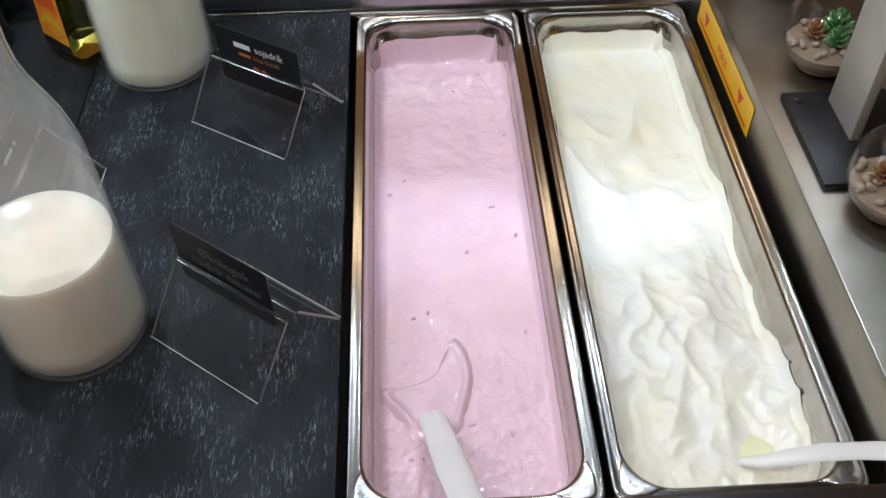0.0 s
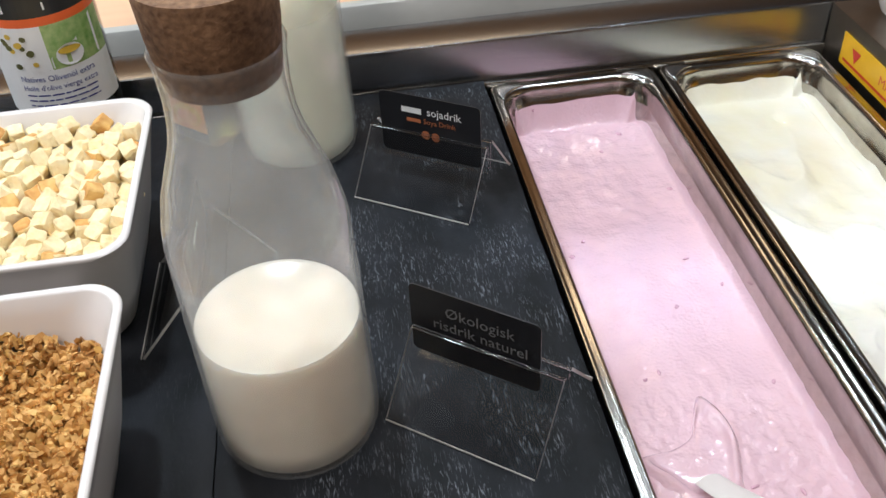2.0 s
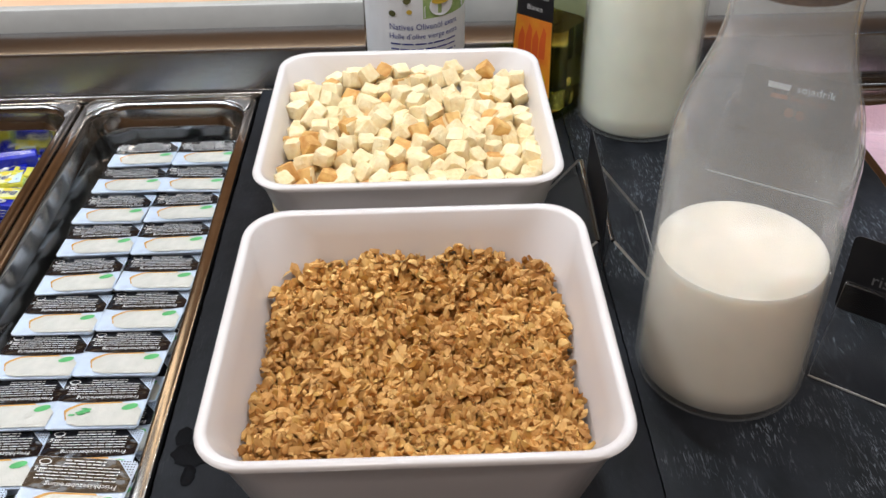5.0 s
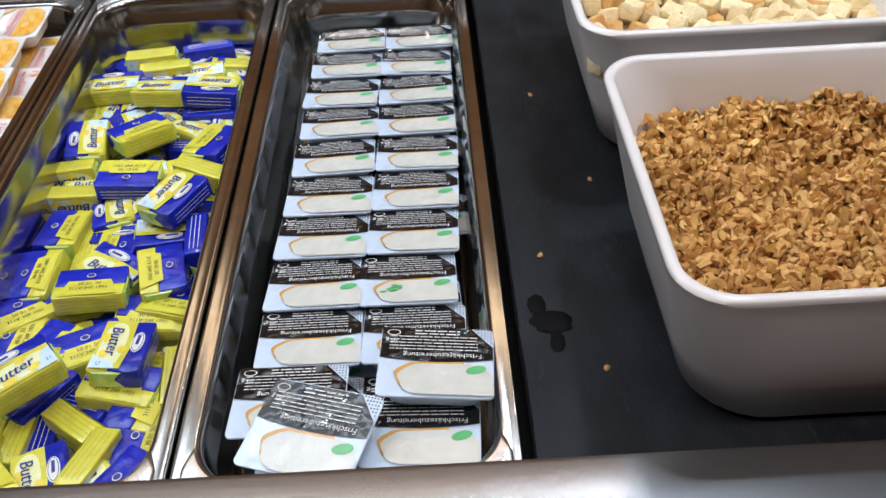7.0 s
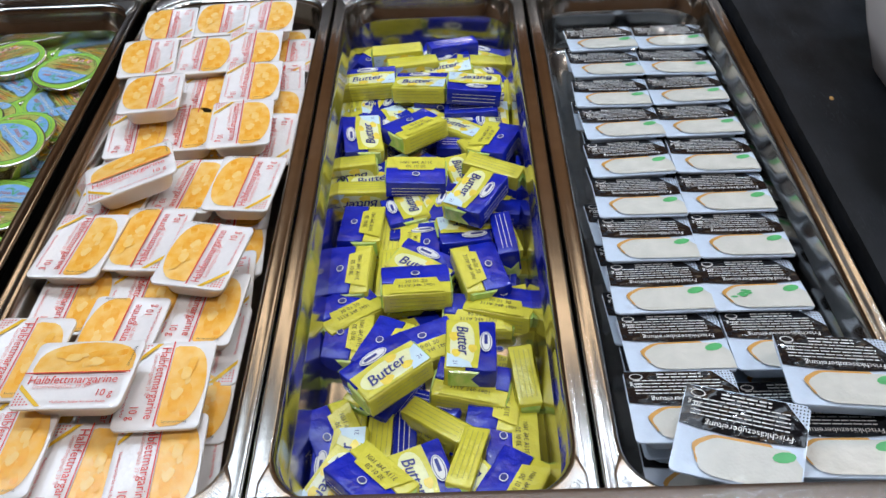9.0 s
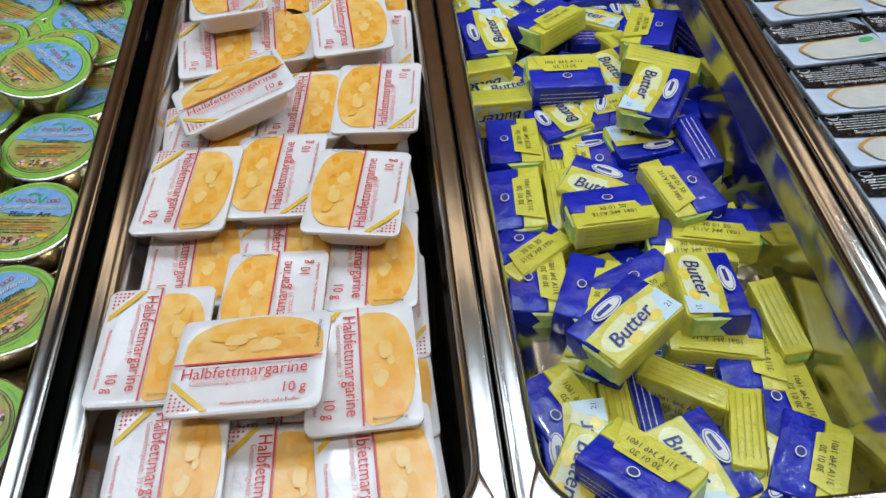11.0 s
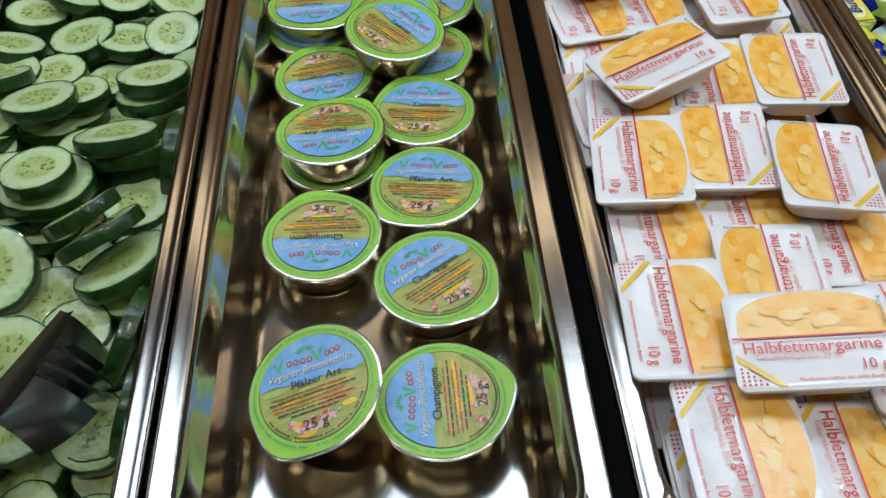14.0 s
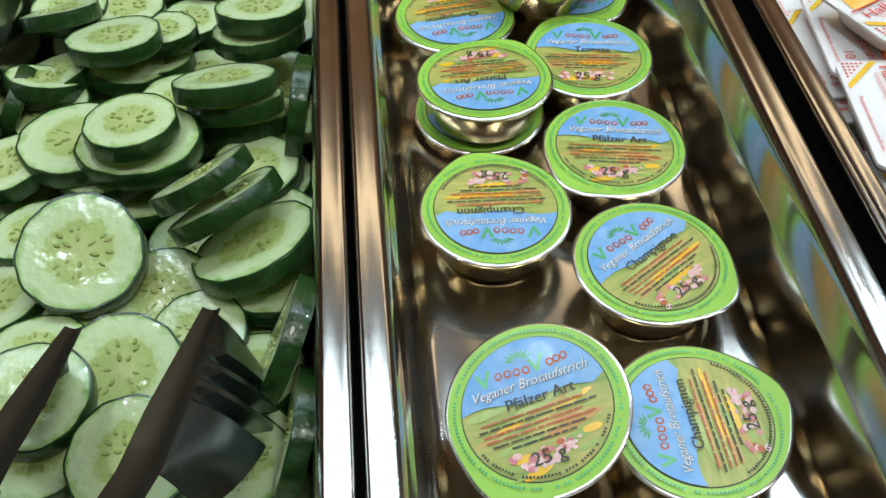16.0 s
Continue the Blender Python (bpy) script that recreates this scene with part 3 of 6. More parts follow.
ALU = mat("gold_tinted_foil_cup", (0.62, 0.50, 0.26), 0.22, 1.0, 60, 0.1, 0.0004, 90)
FOIL = mat("silver_foil_rim", (0.75, 0.74, 0.70), 0.25, 1.0, 60, 0.05)
CUP_GREEN = mat("lime_green_print", (0.32, 0.57, 0.06), 0.42, 0, 60, 0.06, coat=0.03)
CUP_BLUE = mat("sky_blue_print", (0.13, 0.33, 0.66), 0.42, 0, 220, 0.2, second=(0.26, 0.45, 0.72), coat=0.03)
CUP_FIELD = mat("field_print", (0.64, 0.54, 0.14), 0.42, 0, 240, 0.3, second=(0.14, 0.27, 0.04), coat=0.03, stretch=(0.45, 1.6, 1))
CUP_ORANGE = mat("warm_field_print", (0.52, 0.46, 0.12), 0.42, 0, 230, 0.3, second=(0.20, 0.32, 0.05), coat=0.03, stretch=(0.4, 1.6, 1))
CUP_RUST = mat("orange_field_print", (0.60, 0.30, 0.09), 0.42, 0, 240, 0.3, second=(0.46, 0.42, 0.10), coat=0.03, stretch=(0.5, 1.4, 1))
CUP_ROSE = mat("rose_print", (0.50, 0.12, 0.14), 0.4, 0, 400, 0.3, second=(0.66, 0.30, 0.30))
CUP_PINK = mat("pink_print", (0.70, 0.36, 0.34), 0.3, 0, 500, 0.3, second=(0.80, 0.62, 0.58))
CRUMB = mat("toasted_bread", (0.89, 0.77, 0.50), 0.85, 0, 200, 0.25, 0.0012, 420, second=(0.79, 0.59, 0.29), piece=0.25, sss=0.1)
CRUST = mat("brown_crust", (0.80, 0.53, 0.19), 0.8, 0, 130, 0.3, 0.0007, 300, second=(0.46, 0.18, 0.03), piece=0.06)


def bars(bm, x0, x1, ys, h, z, mi, seed=0):
    """Lines of small print that cannot be read: broken bars."""
    r = random.Random(seed)
    for y in ys:
        x = x0
        while x < x1 - h:
            w = min(x1 - x, r.uniform(3, 9) * h)
            poly(bm, [(x, y - h / 2), (x + w, y - h / 2), (x + w, y + h / 2), (x, y + h / 2)], z, mi)
            x += w + h * r.uniform(0.6, 1.2)


def shapely(fn, n=24):
    return [fn(2 * math.pi * i / n) for i in range(n)]


STORE = {}


def placed(key, maker, m):
    """The first call builds the thing, later ones copy it."""
    if key not in STORE:
        STORE[key] = maker()
        STORE[key].matrix_world = m
        return STORE[key]
    ob = STORE[key]
    keep = ob.scale.copy()
    ob.scale = (1, 1, 1)
    c = copy_thing(ob, m)
    ob.scale = keep
    return c


# ---- margarine ----
def make_margarine():
    L, W, H = 0.052, 0.0385, 0.0135
    t = thing("margarine_portion", pose(0, 0, 0), "small white and yellow margarine tub with a printed film lid", "margarine portion", "margarine portions")
    part("tub", loft(bmesh.new(), [rr(L * 0.74, W * 0.72, 0.006, -H, 4), rr(L * 0.78, W * 0.77, 0.007, -H + 0.0015, 4), rr(L * 0.87, W * 0.86, 0.007, -0.0016, 4), rr(L, W, 0.0032, -0.0014, 4), rr(L, W, 0.0032, -0.0006, 4)]), TUB_CREAM, t, "cream plastic tub", smooth=40)
    lid = bmesh.new()
    loft(lid, [rr(L, W, 0.0032, -0.0005, 4), rr(L, W, 0.0032, 0.0, 4), rr(L - 0.0006, W - 0.0006, 0.0032, 0.0002, 4), rr(L * 0.86, W * 0.84, 0.006, 0.0003, 4), rr(L * 0.82, W * 0.78, 0.006, -0.0002, 4)])
    part("lid", lid, LID_WHITE, t, smooth=50)
    bm = bmesh.new()
    z = 0.0006
    # picture of butter curls over the upper half
    top = [(-L * 0.42 + 0, 0.0005)]
    n = 14
    for i in range(n + 1):
        a = math.pi * (1 - i / n)
        top.append((L * 0.46 * math.cos(a) + 0.001, 0.0025 + (W / 2 - 0.0035) * math.sin(a) ** 0.55))
    top.append((L * 0.44, 0.0005))
    poly(bm, top, z, 0)
    r = random.Random(5)
    for i in range(16):
        cx, cy, rad, ro = r.uniform(-0.018, 0.018), r.uniform(0.0048, 0.0125), r.uniform(0.0022, 0.0044), r.uniform(0, 3.1)
        wide_ = r.uniform(0.45, 0.8)
        pts = [(rad * math.cos(a) * (1 + 0.12 * math.cos(3 * a + i)), rad * wide_ * math.sin(a) * (1 + 0.2 * math.sin(2 * a + i))) for a in [2 * math.pi * k / 16 for k in range(16)]]
        poly(bm, [(cx + p[0] * math.cos(ro) - p[1] * math.sin(ro), min(cy + p[0] * math.sin(ro) * 0.6 + p[1] * math.cos(ro), W / 2 - 0.003)) for p in pts], z + 0.00004 * (i + 1), (1, 0, 1, 6)[i % 4])
    poly(bm, [(-L / 2 + 0.0008, -0.0004), (L / 2 - 0.0008, -0.0004), (L / 2 - 0.0008, 0.0003), (-L / 2 + 0.0008, 0.0003)], z + 0.0009, 2)
    words(bm, "Halbfettmargarine", 0.0064, -0.001, -0.0036, z, 0, 2, 0.92)
    words(bm, "Gesamtfettgehalt: 39 %", 0.0029, -0.006, -0.0072, z, 0, 3, 0.95)
    words(bm, "10 g", 0.0055, 0.0165, -0.0112, z, 0, 2, 0.9)
    words(bm, "Mindestens haltbar bis: siehe Boden", 0.0019, 0.006, -0.0158, z, 0, 2, 0.95)
    words(bm, "Serviervorschlag", 0.0019, L / 2 - 0.003, 0.0085, z + 0.0011, 90, 5, 0.9)
    # golden corner with a dotted triangle
    x, y = -L / 2 + 0.0012, -W / 2 + 0.0012
    poly(bm, [(x, y + 0.0125), (x, y + 0.0098), (x + 0.0115, y), (x + 0.0142, y)], z, 4)
    for i in range(6):
        for j in range(6 - i):
            px, py = x + 0.0008 + i * 0.0017, y + 0.0010 + j * 0.0015
            if px - x + (py - y) * 1.15 < 0.0098:
                poly(bm, [(px - 0.00055, py), (px, py - 0.00055), (px + 0.00055, py), (px, py + 0.00055)], z, 2)
    part("lid_print", bm, [MARG_PALE, MARG_YELLOW, RED_INK, PINK_INK, GOLD_INK, INK_DARK, MARG_DEEP], t, "printed lid picture and lettering", smooth=0)
    return t


def margarine(x, y, z, rz, rx=0, ry=0):
    return placed("margarine", make_margarine, pose(x, y, z, rx, ry, rz) @ Matrix.Diagonal((1.12, 1.12, 1.0, 1)))


# ---- butter ----
def make_butter():
    L, W, H = 0.045, 0.031, 0.0145
    t = thing("butter_portion", pose(0, 0, 0), "small foil-wrapped butter block in blue and yellow", "butter portion", "butter portions")
    split = -W * 0.10
    bm = bmesh.new()
    block(-L / 2, split, -H / 2, L / 2, W / 2, H / 2, 0.0011, bm)
    block(-L / 2, -W / 2, -H / 2, L / 2, split - 0.0001, H / 2, 0.0011, bm)
    for f in bm.faces:
        f.material_index = 0 if f.calc_center_median().y > split - 0.0001 else 1
    bmesh.ops.subdivide_edges(bm, edges=[e for e in bm.edges if e.calc_length() > 0.008], cuts=2, use_grid_fill=True)
    for v in bm.verts:
        v.co += Vector((noise.noise(v.co * 160), noise.noise(v.co * 160 + Vector((9, 0, 0))), noise.noise(v.co * 160 + Vector((0, 7, 0))))) * 0.0007
    part("wrapper", bm, [BLUE_WRAP, YELLOW_WRAP], t, smooth=45)
    for s in (-1, 1):
        e = bmesh.new()
        loft(e, [[(s * (L / 2 - 0.0002), a * W * 0.40 - 0.001, b * H * 0.42) for a, b in ((-1, -1), (0.55, -1), (0.1, 0.0), (0.55, 1), (-1, 1))],
                 [(s * (L / 2 + 0.0011), a * W * 0.34 - 0.001, b * H * 0.36) for a, b in ((-1, -1), (0.5, -1), (0.1, 0.0), (0.5, 1), (-1, 1))]])
        bmesh.ops.recalc_face_normals(e, faces=e.faces)
        part("end_fold", e, GREEN_WRAP, t, "green and yellow folded end", smooth=30)
    z = H / 2 + 0.0009
    f = bmesh.new()
    edge_y = 0.0050
    poly(f, [(-L / 2 + 0.001, -W / 2 + 0.001), (L / 2 - 0.001, -W / 2 + 0.001), (L / 2 - 0.001, edge_y - 0.001), (0.004, edge_y + 0.0006), (-L / 2 + 0.001, edge_y - 0.0006)], z, 4)
    poly(f, shapely(lambda a: (0.001 + 0.0208 * math.cos(a), -0.0053 + 0.0088 * math.sin(a) * (1 + 0.15 * math.cos(2 * a))), 24), z + 0.0001, 0)
    poly(f, [(L / 2 - 0.013, -W / 2 + 0.001), (L / 2 - 0.001, -W / 2 + 0.001), (L / 2 - 0.001, edge_y - 0.004), (L / 2 - 0.006, -0.001), (L / 2 - 0.009, -0.007)], z + 0.0002, 1)
    for bx_, by_, br_ in ((-0.006, -0.0105, 0.0042), (0.0045, 0.0010, 0.0036), (0.0090, -0.0090, 0.0036)):
        poly(f, shapely(lambda a: (bx_ + br_ * math.cos(a) * (1 + 0.2 * math.cos(3 * a)), by_ + br_ * 0.75 * math.sin(a)), 14), z + 0.0003 + 0.00002 * br_, 5)
    for k in (0, 0.00035):
        words(f, "Butter", 0.0105, -0.003 + k, -0.0052, z + 0.0005 + k * 0.1, 4, 2, 0.95, 0.25)
    words(f, "21", 0.0038, L / 2 - 0.0045, -0.0095, z + 0.0004, 0, 2)
    poly(f, shapely(lambda a: (-0.002 + 0.0092 * math.cos(a), 0.0090 + 0.0038 * math.sin(a)), 20), z + 0.0003, 3)
    poly(f, shapely(lambda a: (-0.002 + 0.0085 * math.cos(a), 0.0090 + 0.0031 * math.sin(a)), 20), z + 0.0005, 2)
    poly(f, shapely(lambda a: (-0.002 + 0.0080 * math.cos(a), 0.0090 + 0.0027 * math.sin(a)), 20), z + 0.0006, 3)
    bars(f, -0.0082, 0.0044, [0.0090], 0.0020, z + 0.0007, 2, 3)
    part("front_print", f, [PALE_WRAP, SKY_WRAP, INK_NAVY, INK_WHITE, YELLOW_WRAP, BLOSSOM], t, "printed front face", smooth=0)
    g = bmesh.new()
    z = -z
    poly(g, [(-L / 2 + 0.004, -W / 2 + 0.001), (L / 2 - 0.004, -W / 2 + 0.001), (L / 2 - 0.009, split + 0.0035), (-L / 2 + 0.009, split + 0.0035)], 0.0, 0)
    words(g, "30 01 20", 0.0042, 0, -0.003, 0.0003, 180, 1, 1.0)
    words(g, "311A 346 1601", 0.0042, 0, -0.0075, 0.0003, 180, 1, 0.95)
    poly(g, shapely(lambda a: (0.003 * math.cos(a), split + 0.0085 + 0.0024 * math.sin(a)), 16), 0.0003, 2)
    poly(g, shapely(lambda a: (0.0024 * math.cos(a), split + 0.0085 + 0.0019 * math.sin(a)), 16), 0.0005, 3)
    bmesh.ops.transform(g, matrix=pose(0, 0, z, 180, 0, 0) @ Matrix.Diagonal((1, -1, 1, 1)), verts=g.verts)
    bmesh.ops.reverse_faces(g, faces=g.faces)
    part("back_print", g, [YELLOW_WRAP, INK_DARK, INK_WHITE, INK_NAVY], t, "yellow flap with a stamped date", smooth=0)
    for sy, ys, ink, seed in ((-1, [-0.0045, -0.0015, 0.0015, 0.0045], OLIVE_LINE, 8), (1, [-0.003, 0.0, 0.003], INK_WHITE, 9)):
        s1 = bmesh.new()
        bars(s1, -L * 0.4, L * 0.4, ys, 0.00045, 0.0, 0, seed)
        bmesh.ops.transform(s1, matrix=pose(0, sy * (W / 2 + 0.0009), 0, 90, 0, 0), verts=s1.verts)
        part("side_print", s1, ink, t, "lines of small print", smooth=0)
    return t


TURN = {"F": 0, "B": 180, "S": -90, "Z": 90}


BUTTER_AT = []


def butter(x, y, z, rz, side, tx=0, ty=0):
    BUTTER_AT.append((x, y))
    m = pose(x, y, z - (0.007 if side in "FB" else 0.014), tx, ty, rz) @ pose(0, 0, 0, TURN[side])
    return placed("butter", make_butter, m @ Matrix.Diagonal((0.94, 0.94, 0.94, 1)))


# ---- cream cheese ----
def make_cheese(kind):
    L, W, H = 0.0565, 0.049, 0.011
    label = "flat cream cheese portion with a black and white film lid" if kind != "herb" else "flat cream cheese portion with a herb sprig on its lid"
    t = thing("cheese_portion", pose(0, 0, 0), label, "cheese portion", "cream cheese portions")
    part("tray", loft(bmesh.new(), [rr(L * 0.78, W * 0.76, 0.006, -H, 4), rr(L * 0.82, W * 0.80, 0.007, -H + 0.0012, 4), rr(L * 0.88, W * 0.87, 0.007, -0.0012, 4), rr(L, W, 0.003, -0.0010, 4), rr(L, W, 0.003, -0.0005, 4)]), CHEESE_BLUE, t, "pale blue plastic tray", smooth=40)
    part("lid", loft(bmesh.new(), [rr(L, W, 0.003, -0.0004, 4), rr(L, W, 0.003, 0.0, 4), rr(L * 0.9, W * 0.88, 0.004, 0.0003, 4), rr(L * 0.86, W * 0.84, 0.004, 0.0, 4)]), CHEESE_BLUE, t, smooth=50)
    bm = bmesh.new()
    z = 0.0007
    low = [(-L / 2 + 0.0004 + (L - 0.0008) * i / 10, 0.0015 - 0.0022 * math.sin(math.pi * i / 10)) for i in range(11)]
    poly(bm, low + [(L / 2 - 0.0004, 0.0105), (L / 2 - 0.011, W / 2 - 0.0008), (-L / 2 + 0.0004, W / 2 - 0.0008)], z, 0)
    for x0, x1, top_, low_, lift_, mi in ((-0.0198, 0.0190, -0.0016, -0.0205, 0.0002, 2), (-0.0180, L / 2 - 0.0006, -0.0030, -W / 2 + 0.0008, 0.0004, 1)):
        mid_, half_ = (top_ + low_) / 2, (top_ - low_) / 2
        left_ = [(x0 + 0.011 + 0.011 * math.cos(q) * (1 + 0.08 * math.sin(5 * q)), mid_ + half_ * math.sin(q)) for q in [math.radians(90 + 180 * i / 12) for i in range(13)]]
        poly(bm, left_ + [(x1, low_), (x1, mid_ * 0.5 + low_ * 0.5), (x1, mid_ * 0.7 + top_ * 0.3), (x1 - 0.006, top_ + 0.0006)], z + lift_, mi)
    poly(bm, shapely(lambda a: (0.0195 + 0.0050 * math.cos(a), -0.0065 + 0.0030 * math.sin(a) + 0.0012 * math.cos(a)), 10), z + 0.0006, 3)
    if kind == "herb":
        r = random.Random(2)
        for i in range(9):
            cx, cy = -0.010 + r.uniform(-0.005, 0.005), -0.011 + r.uniform(-0.003, 0.003)
            poly(bm, shapely(lambda a: (cx + 0.0022 * math.cos(a), cy + 0.001 * math.sin(a)), 7), z + 0.0006 + i * 0.00005, 3)
    words(bm, "Frischkäsezubereitung", 0.0046, 0.003, 0.0035, z + 0.0004, 180, 4, 0.95)
    bars(bm, -L * 0.42, L * 0.36, [0.0075, 0.0098, 0.0121, 0.0144, 0.0167], 0.0006, z + 0.0004, 4, 3)
    bars(bm, -L * 0.20, L * 0.20, [0.019, 0.0212], 0.0008, z + 0.0004, 4, 6)
    words(bm, "20 g", 0.004, -0.0225, 0.0135, z + 0.0005, 180, 4)
    poly(bm, shapely(lambda a: (-0.022 + 0.0035 * math.cos(a), 0.0195 + 0.0022 * math.sin(a)), 14), z + 0.0004, 4)
    poly(bm, shapely(lambda a: (-0.022 + 0.0029 * math.cos(a), 0.0195 + 0.0017 * math.sin(a)), 14), z + 0.0005, 0)
    for i in range(6):
        for j in range(6 - i):
            px, py = L / 2 - 0.0012 - i * 0.0016, W / 2 - 0.0014 - j * 0.0019
            poly(bm, [(px - 0.0005, py), (px, py - 0.0005), (px + 0.0005, py), (px, py + 0.0005)], z, 0)
    part("lid_print", bm, [CHEESE_BLACK, CHEESE_CREAM, CHEESE_ORANGE, LEAF_INK, INK_WHITE], t, "black and cream lid print", smooth=0)
    return t


def cheese(x, y, z, rz, rx=0, ry=0, kind="plain"):
    key = "cheese_herb" if kind == "herb" else "cheese"
    return placed(key, lambda: make_cheese(kind), pose(x, y, z, rx, ry, rz))


# ---- spread cups ----
def make_cup(name):
    R = 0.0292
    tab = math.radians({"Champignon": -75, "Tomate": 120}.get(name, -128))
    t = thing("spread_cup", pose(0, 0, 0), "round foil cup of vegan spread with green lid", "spread cup", "vegan spread cups")
    part("cup", lathe([(0, -0.0185), (0.0205, -0.0185), (0.0222, -0.0172), (0.0252, -0.004), (0.0256, -0.0022), (0.0288, -0.0018), (0.0294, -0.0008), (0.0288, -0.0004)], 48), ALU, t, "gold-coloured foil cup", smooth=40)
    lid = bmesh.new()

    def edge(a, k=1.0):
        d = 0.0034 * max(0.0, math.cos(a - tab)) ** 14
        return (k * (R + d) * math.cos(a), k * (R + d) * math.sin(a))

    n = 60
    loft(lid, [[(*edge(2 * math.pi * i / n, k), z) for i in range(n)] for k, z in ((1, -0.0003), (1.012, 0.0), (1.0, 0.0005), (0.965, 0.0006))])
    part("lid", lid, FOIL, t, "silver foil lid", smooth=50)
    bm = bmesh.new()
    z = 0.0009
    loop = [edge(2 * math.pi * i / n, 0.972) for i in range(n)]
    poly(bm, loop, z, 0)
    poly(bm, shapely(lambda a: (R * 0.825 * math.cos(a), R * 0.825 * math.sin(a)), 48), z + 0.0001, 6)
    r = R * 0.81
    poly(bm, shapely(lambda a: (r * math.cos(a), r * math.sin(a)), 48), z + 0.0002, 2)
    rnd = random.Random(7 + len(name))
    # patchwork of fields, each a slim tilted lens
    for i in range(46):
        cx, cy = rnd.uniform(-0.018, 0.018), rnd.uniform(-0.021, 0.003)
        wl, wh, ti = rnd.uniform(0.003, 0.010), rnd.uniform(0.0006, 0.0017), rnd.uniform(0.05, 0.5)
        if math.hypot(abs(cx) + wl, cy) > r * 0.985:
            continue
        poly(bm, shapely(lambda a: (cx + wl * math.cos(a), cy + wh * math.sin(a) + wl * math.cos(a) * math.sin(ti) * 0.5), 14), z + 0.00025 + 0.000005 * i, rnd.choice((3, 10, 9, 11, 3, 2, 11, 10)))
    # sky over rolling hills
    a0 = math.asin(0.17)
    arc = [(r * math.cos(a0 + (math.pi - 2 * a0) * i / 24), r * math.sin(a0 + (math.pi - 2 * a0) * i / 24)) for i in range(25)]
    hills = [(-r * 0.97 + r * 1.94 * i / 12, 0.0042 + 0.0010 * math.sin(i * 0.9) - 0.0002 * i) for i in range(1, 12)]
    poly(bm, arc + hills, z + 0.0006, 1)
    for i in range(40):
        cx, cy = rnd.uniform(-0.013, 0.010), -0.0155 + rnd.uniform(-0.0036, 0.0030)
        s_ = rnd.uniform(0.0007, 0.0015)
        poly(bm, shapely(lambda a: (cx + s_ * math.cos(a), cy + s_ * 0.8 * math.sin(a)), 7), z + 0.0006 + i * 0.000005, rnd.choice((4, 4, 12, 4, 8)))
    for k in (0, 0.00016):
        words(bm, "25 g", 0.0064, -0.001 + k, -0.0165, z + 0.0010 + k * 0.1, 0, 6, 1.0)
        words(bm, name, 0.0054, 0.002 + k, 0.0026, z + 0.0010 + k * 0.1, 0, 6, 0.95)
        words(bm, "Veganer Brotaufstrich", 0.0047, 0.0003 - k, 0.0082 + k, z + 0.0009 + k * 0.5, 0, 13 if k else 6, 0.92, 0.3)
    # brand mark as plain shapes: a sprig, green wedges and rust ovals
    for i in range(7):
        a = math.radians(20 + 23 * i)
        c, s = math.cos(a), math.sin(a)
        poly(bm, [(-0.001 + 0.0012 * c, 0.0163 + 0.001 * s), (-0.001 + 0.003 * c - 0.0005 * s, 0.0163 + 0.0025 * s + 0.0005 * c), (-0.001 + 0.0055 * c, 0.0163 + 0.0042 * s), (-0.001 + 0.003 * c + 0.0005 * s, 0.0163 + 0.0025 * s - 0.0005 * c)], z + 0.0008, 7)
    for x in (-0.0135, 0.0040):
        poly(bm, [(x - 0.0024, 0.0158), (x - 0.0012, 0.0162), (x + 0.0001, 0.0128), (x + 0.0018, 0.0168), (x + 0.0030, 0.0164), (x + 0.0004, 0.0110), (x - 0.0004, 0.0110)], z + 0.0008, 7)
    for i, x in enumerate((-0.0085, -0.0055, -0.0025, 0.0005, 0.0085, 0.0108, 0.0132)):
        y = 0.0130 + 0.0004 * math.cos(i)
        poly(bm, shapely(lambda a: (x + 0.0013 * math.cos(a), y + 0.0015 * math.sin(a)), 12), z + 0.0008, 8)
        poly(bm, shapely(lambda a: (x + 0.0007 * math.cos(a), y + 0.0008 * math.sin(a)), 10), z + 0.0009, 1)
    for k, (y, hw) in enumerate(((-0.0012, 0.0185), (-0.0031, 0.0195), (-0.0050, 0.0185), (-0.0069, 0.0180), (-0.0088, 0.0165), (-0.0107, 0.0110))):
        bars(bm, -hw, hw * (0.95 if k % 2 else 0.8), [y], 0.00065, z + 0.0009, 8 if k in (0, 2, 3) else 6, 2 + k)
    # rings of small print
    for r0, a_from, a_to, m, ink in ((R * 0.875, 0, 360, 130, 7), (R * 0.755, 205, 335, 46, 6)):
        for i in range(m):
            if rnd.random() < 0.16:
                continue
            a = math.radians(a_from + (a_to - a_from) * i / m)
            b = a + math.radians((a_to - a_from) / m * 0.6)
            r1 = r0 + R * rnd.uniform(0.022, 0.036)
            poly(bm, [(r0 * math.cos(a), r0 * math.sin(a)), (r0 * math.cos(b), r0 * math.sin(b)), (r1 * math.cos(b), r1 * math.sin(b)), (r1 * math.cos(a), r1 * math.sin(a))], z + 0.0008, ink)
    part("lid_print", bm, [CUP_GREEN, CUP_BLUE, CUP_ORANGE, CUP_FIELD, CUP_PINK, SKY_WRAP, INK_DARK, LEAF_INK, RUST_INK, GOLD_INK, FIELD_GREEN, CUP_RUST, CUP_ROSE, INK_WHITE], t, "printed label with fields under a blue sky", smooth=0)
    return t


def spread_cup(x, y, z, rz, rx=0, ry=0, name="Champignon"):
    return placed("cup" + name, lambda: make_cup(name), pose(x, y, z, rx, ry, rz))


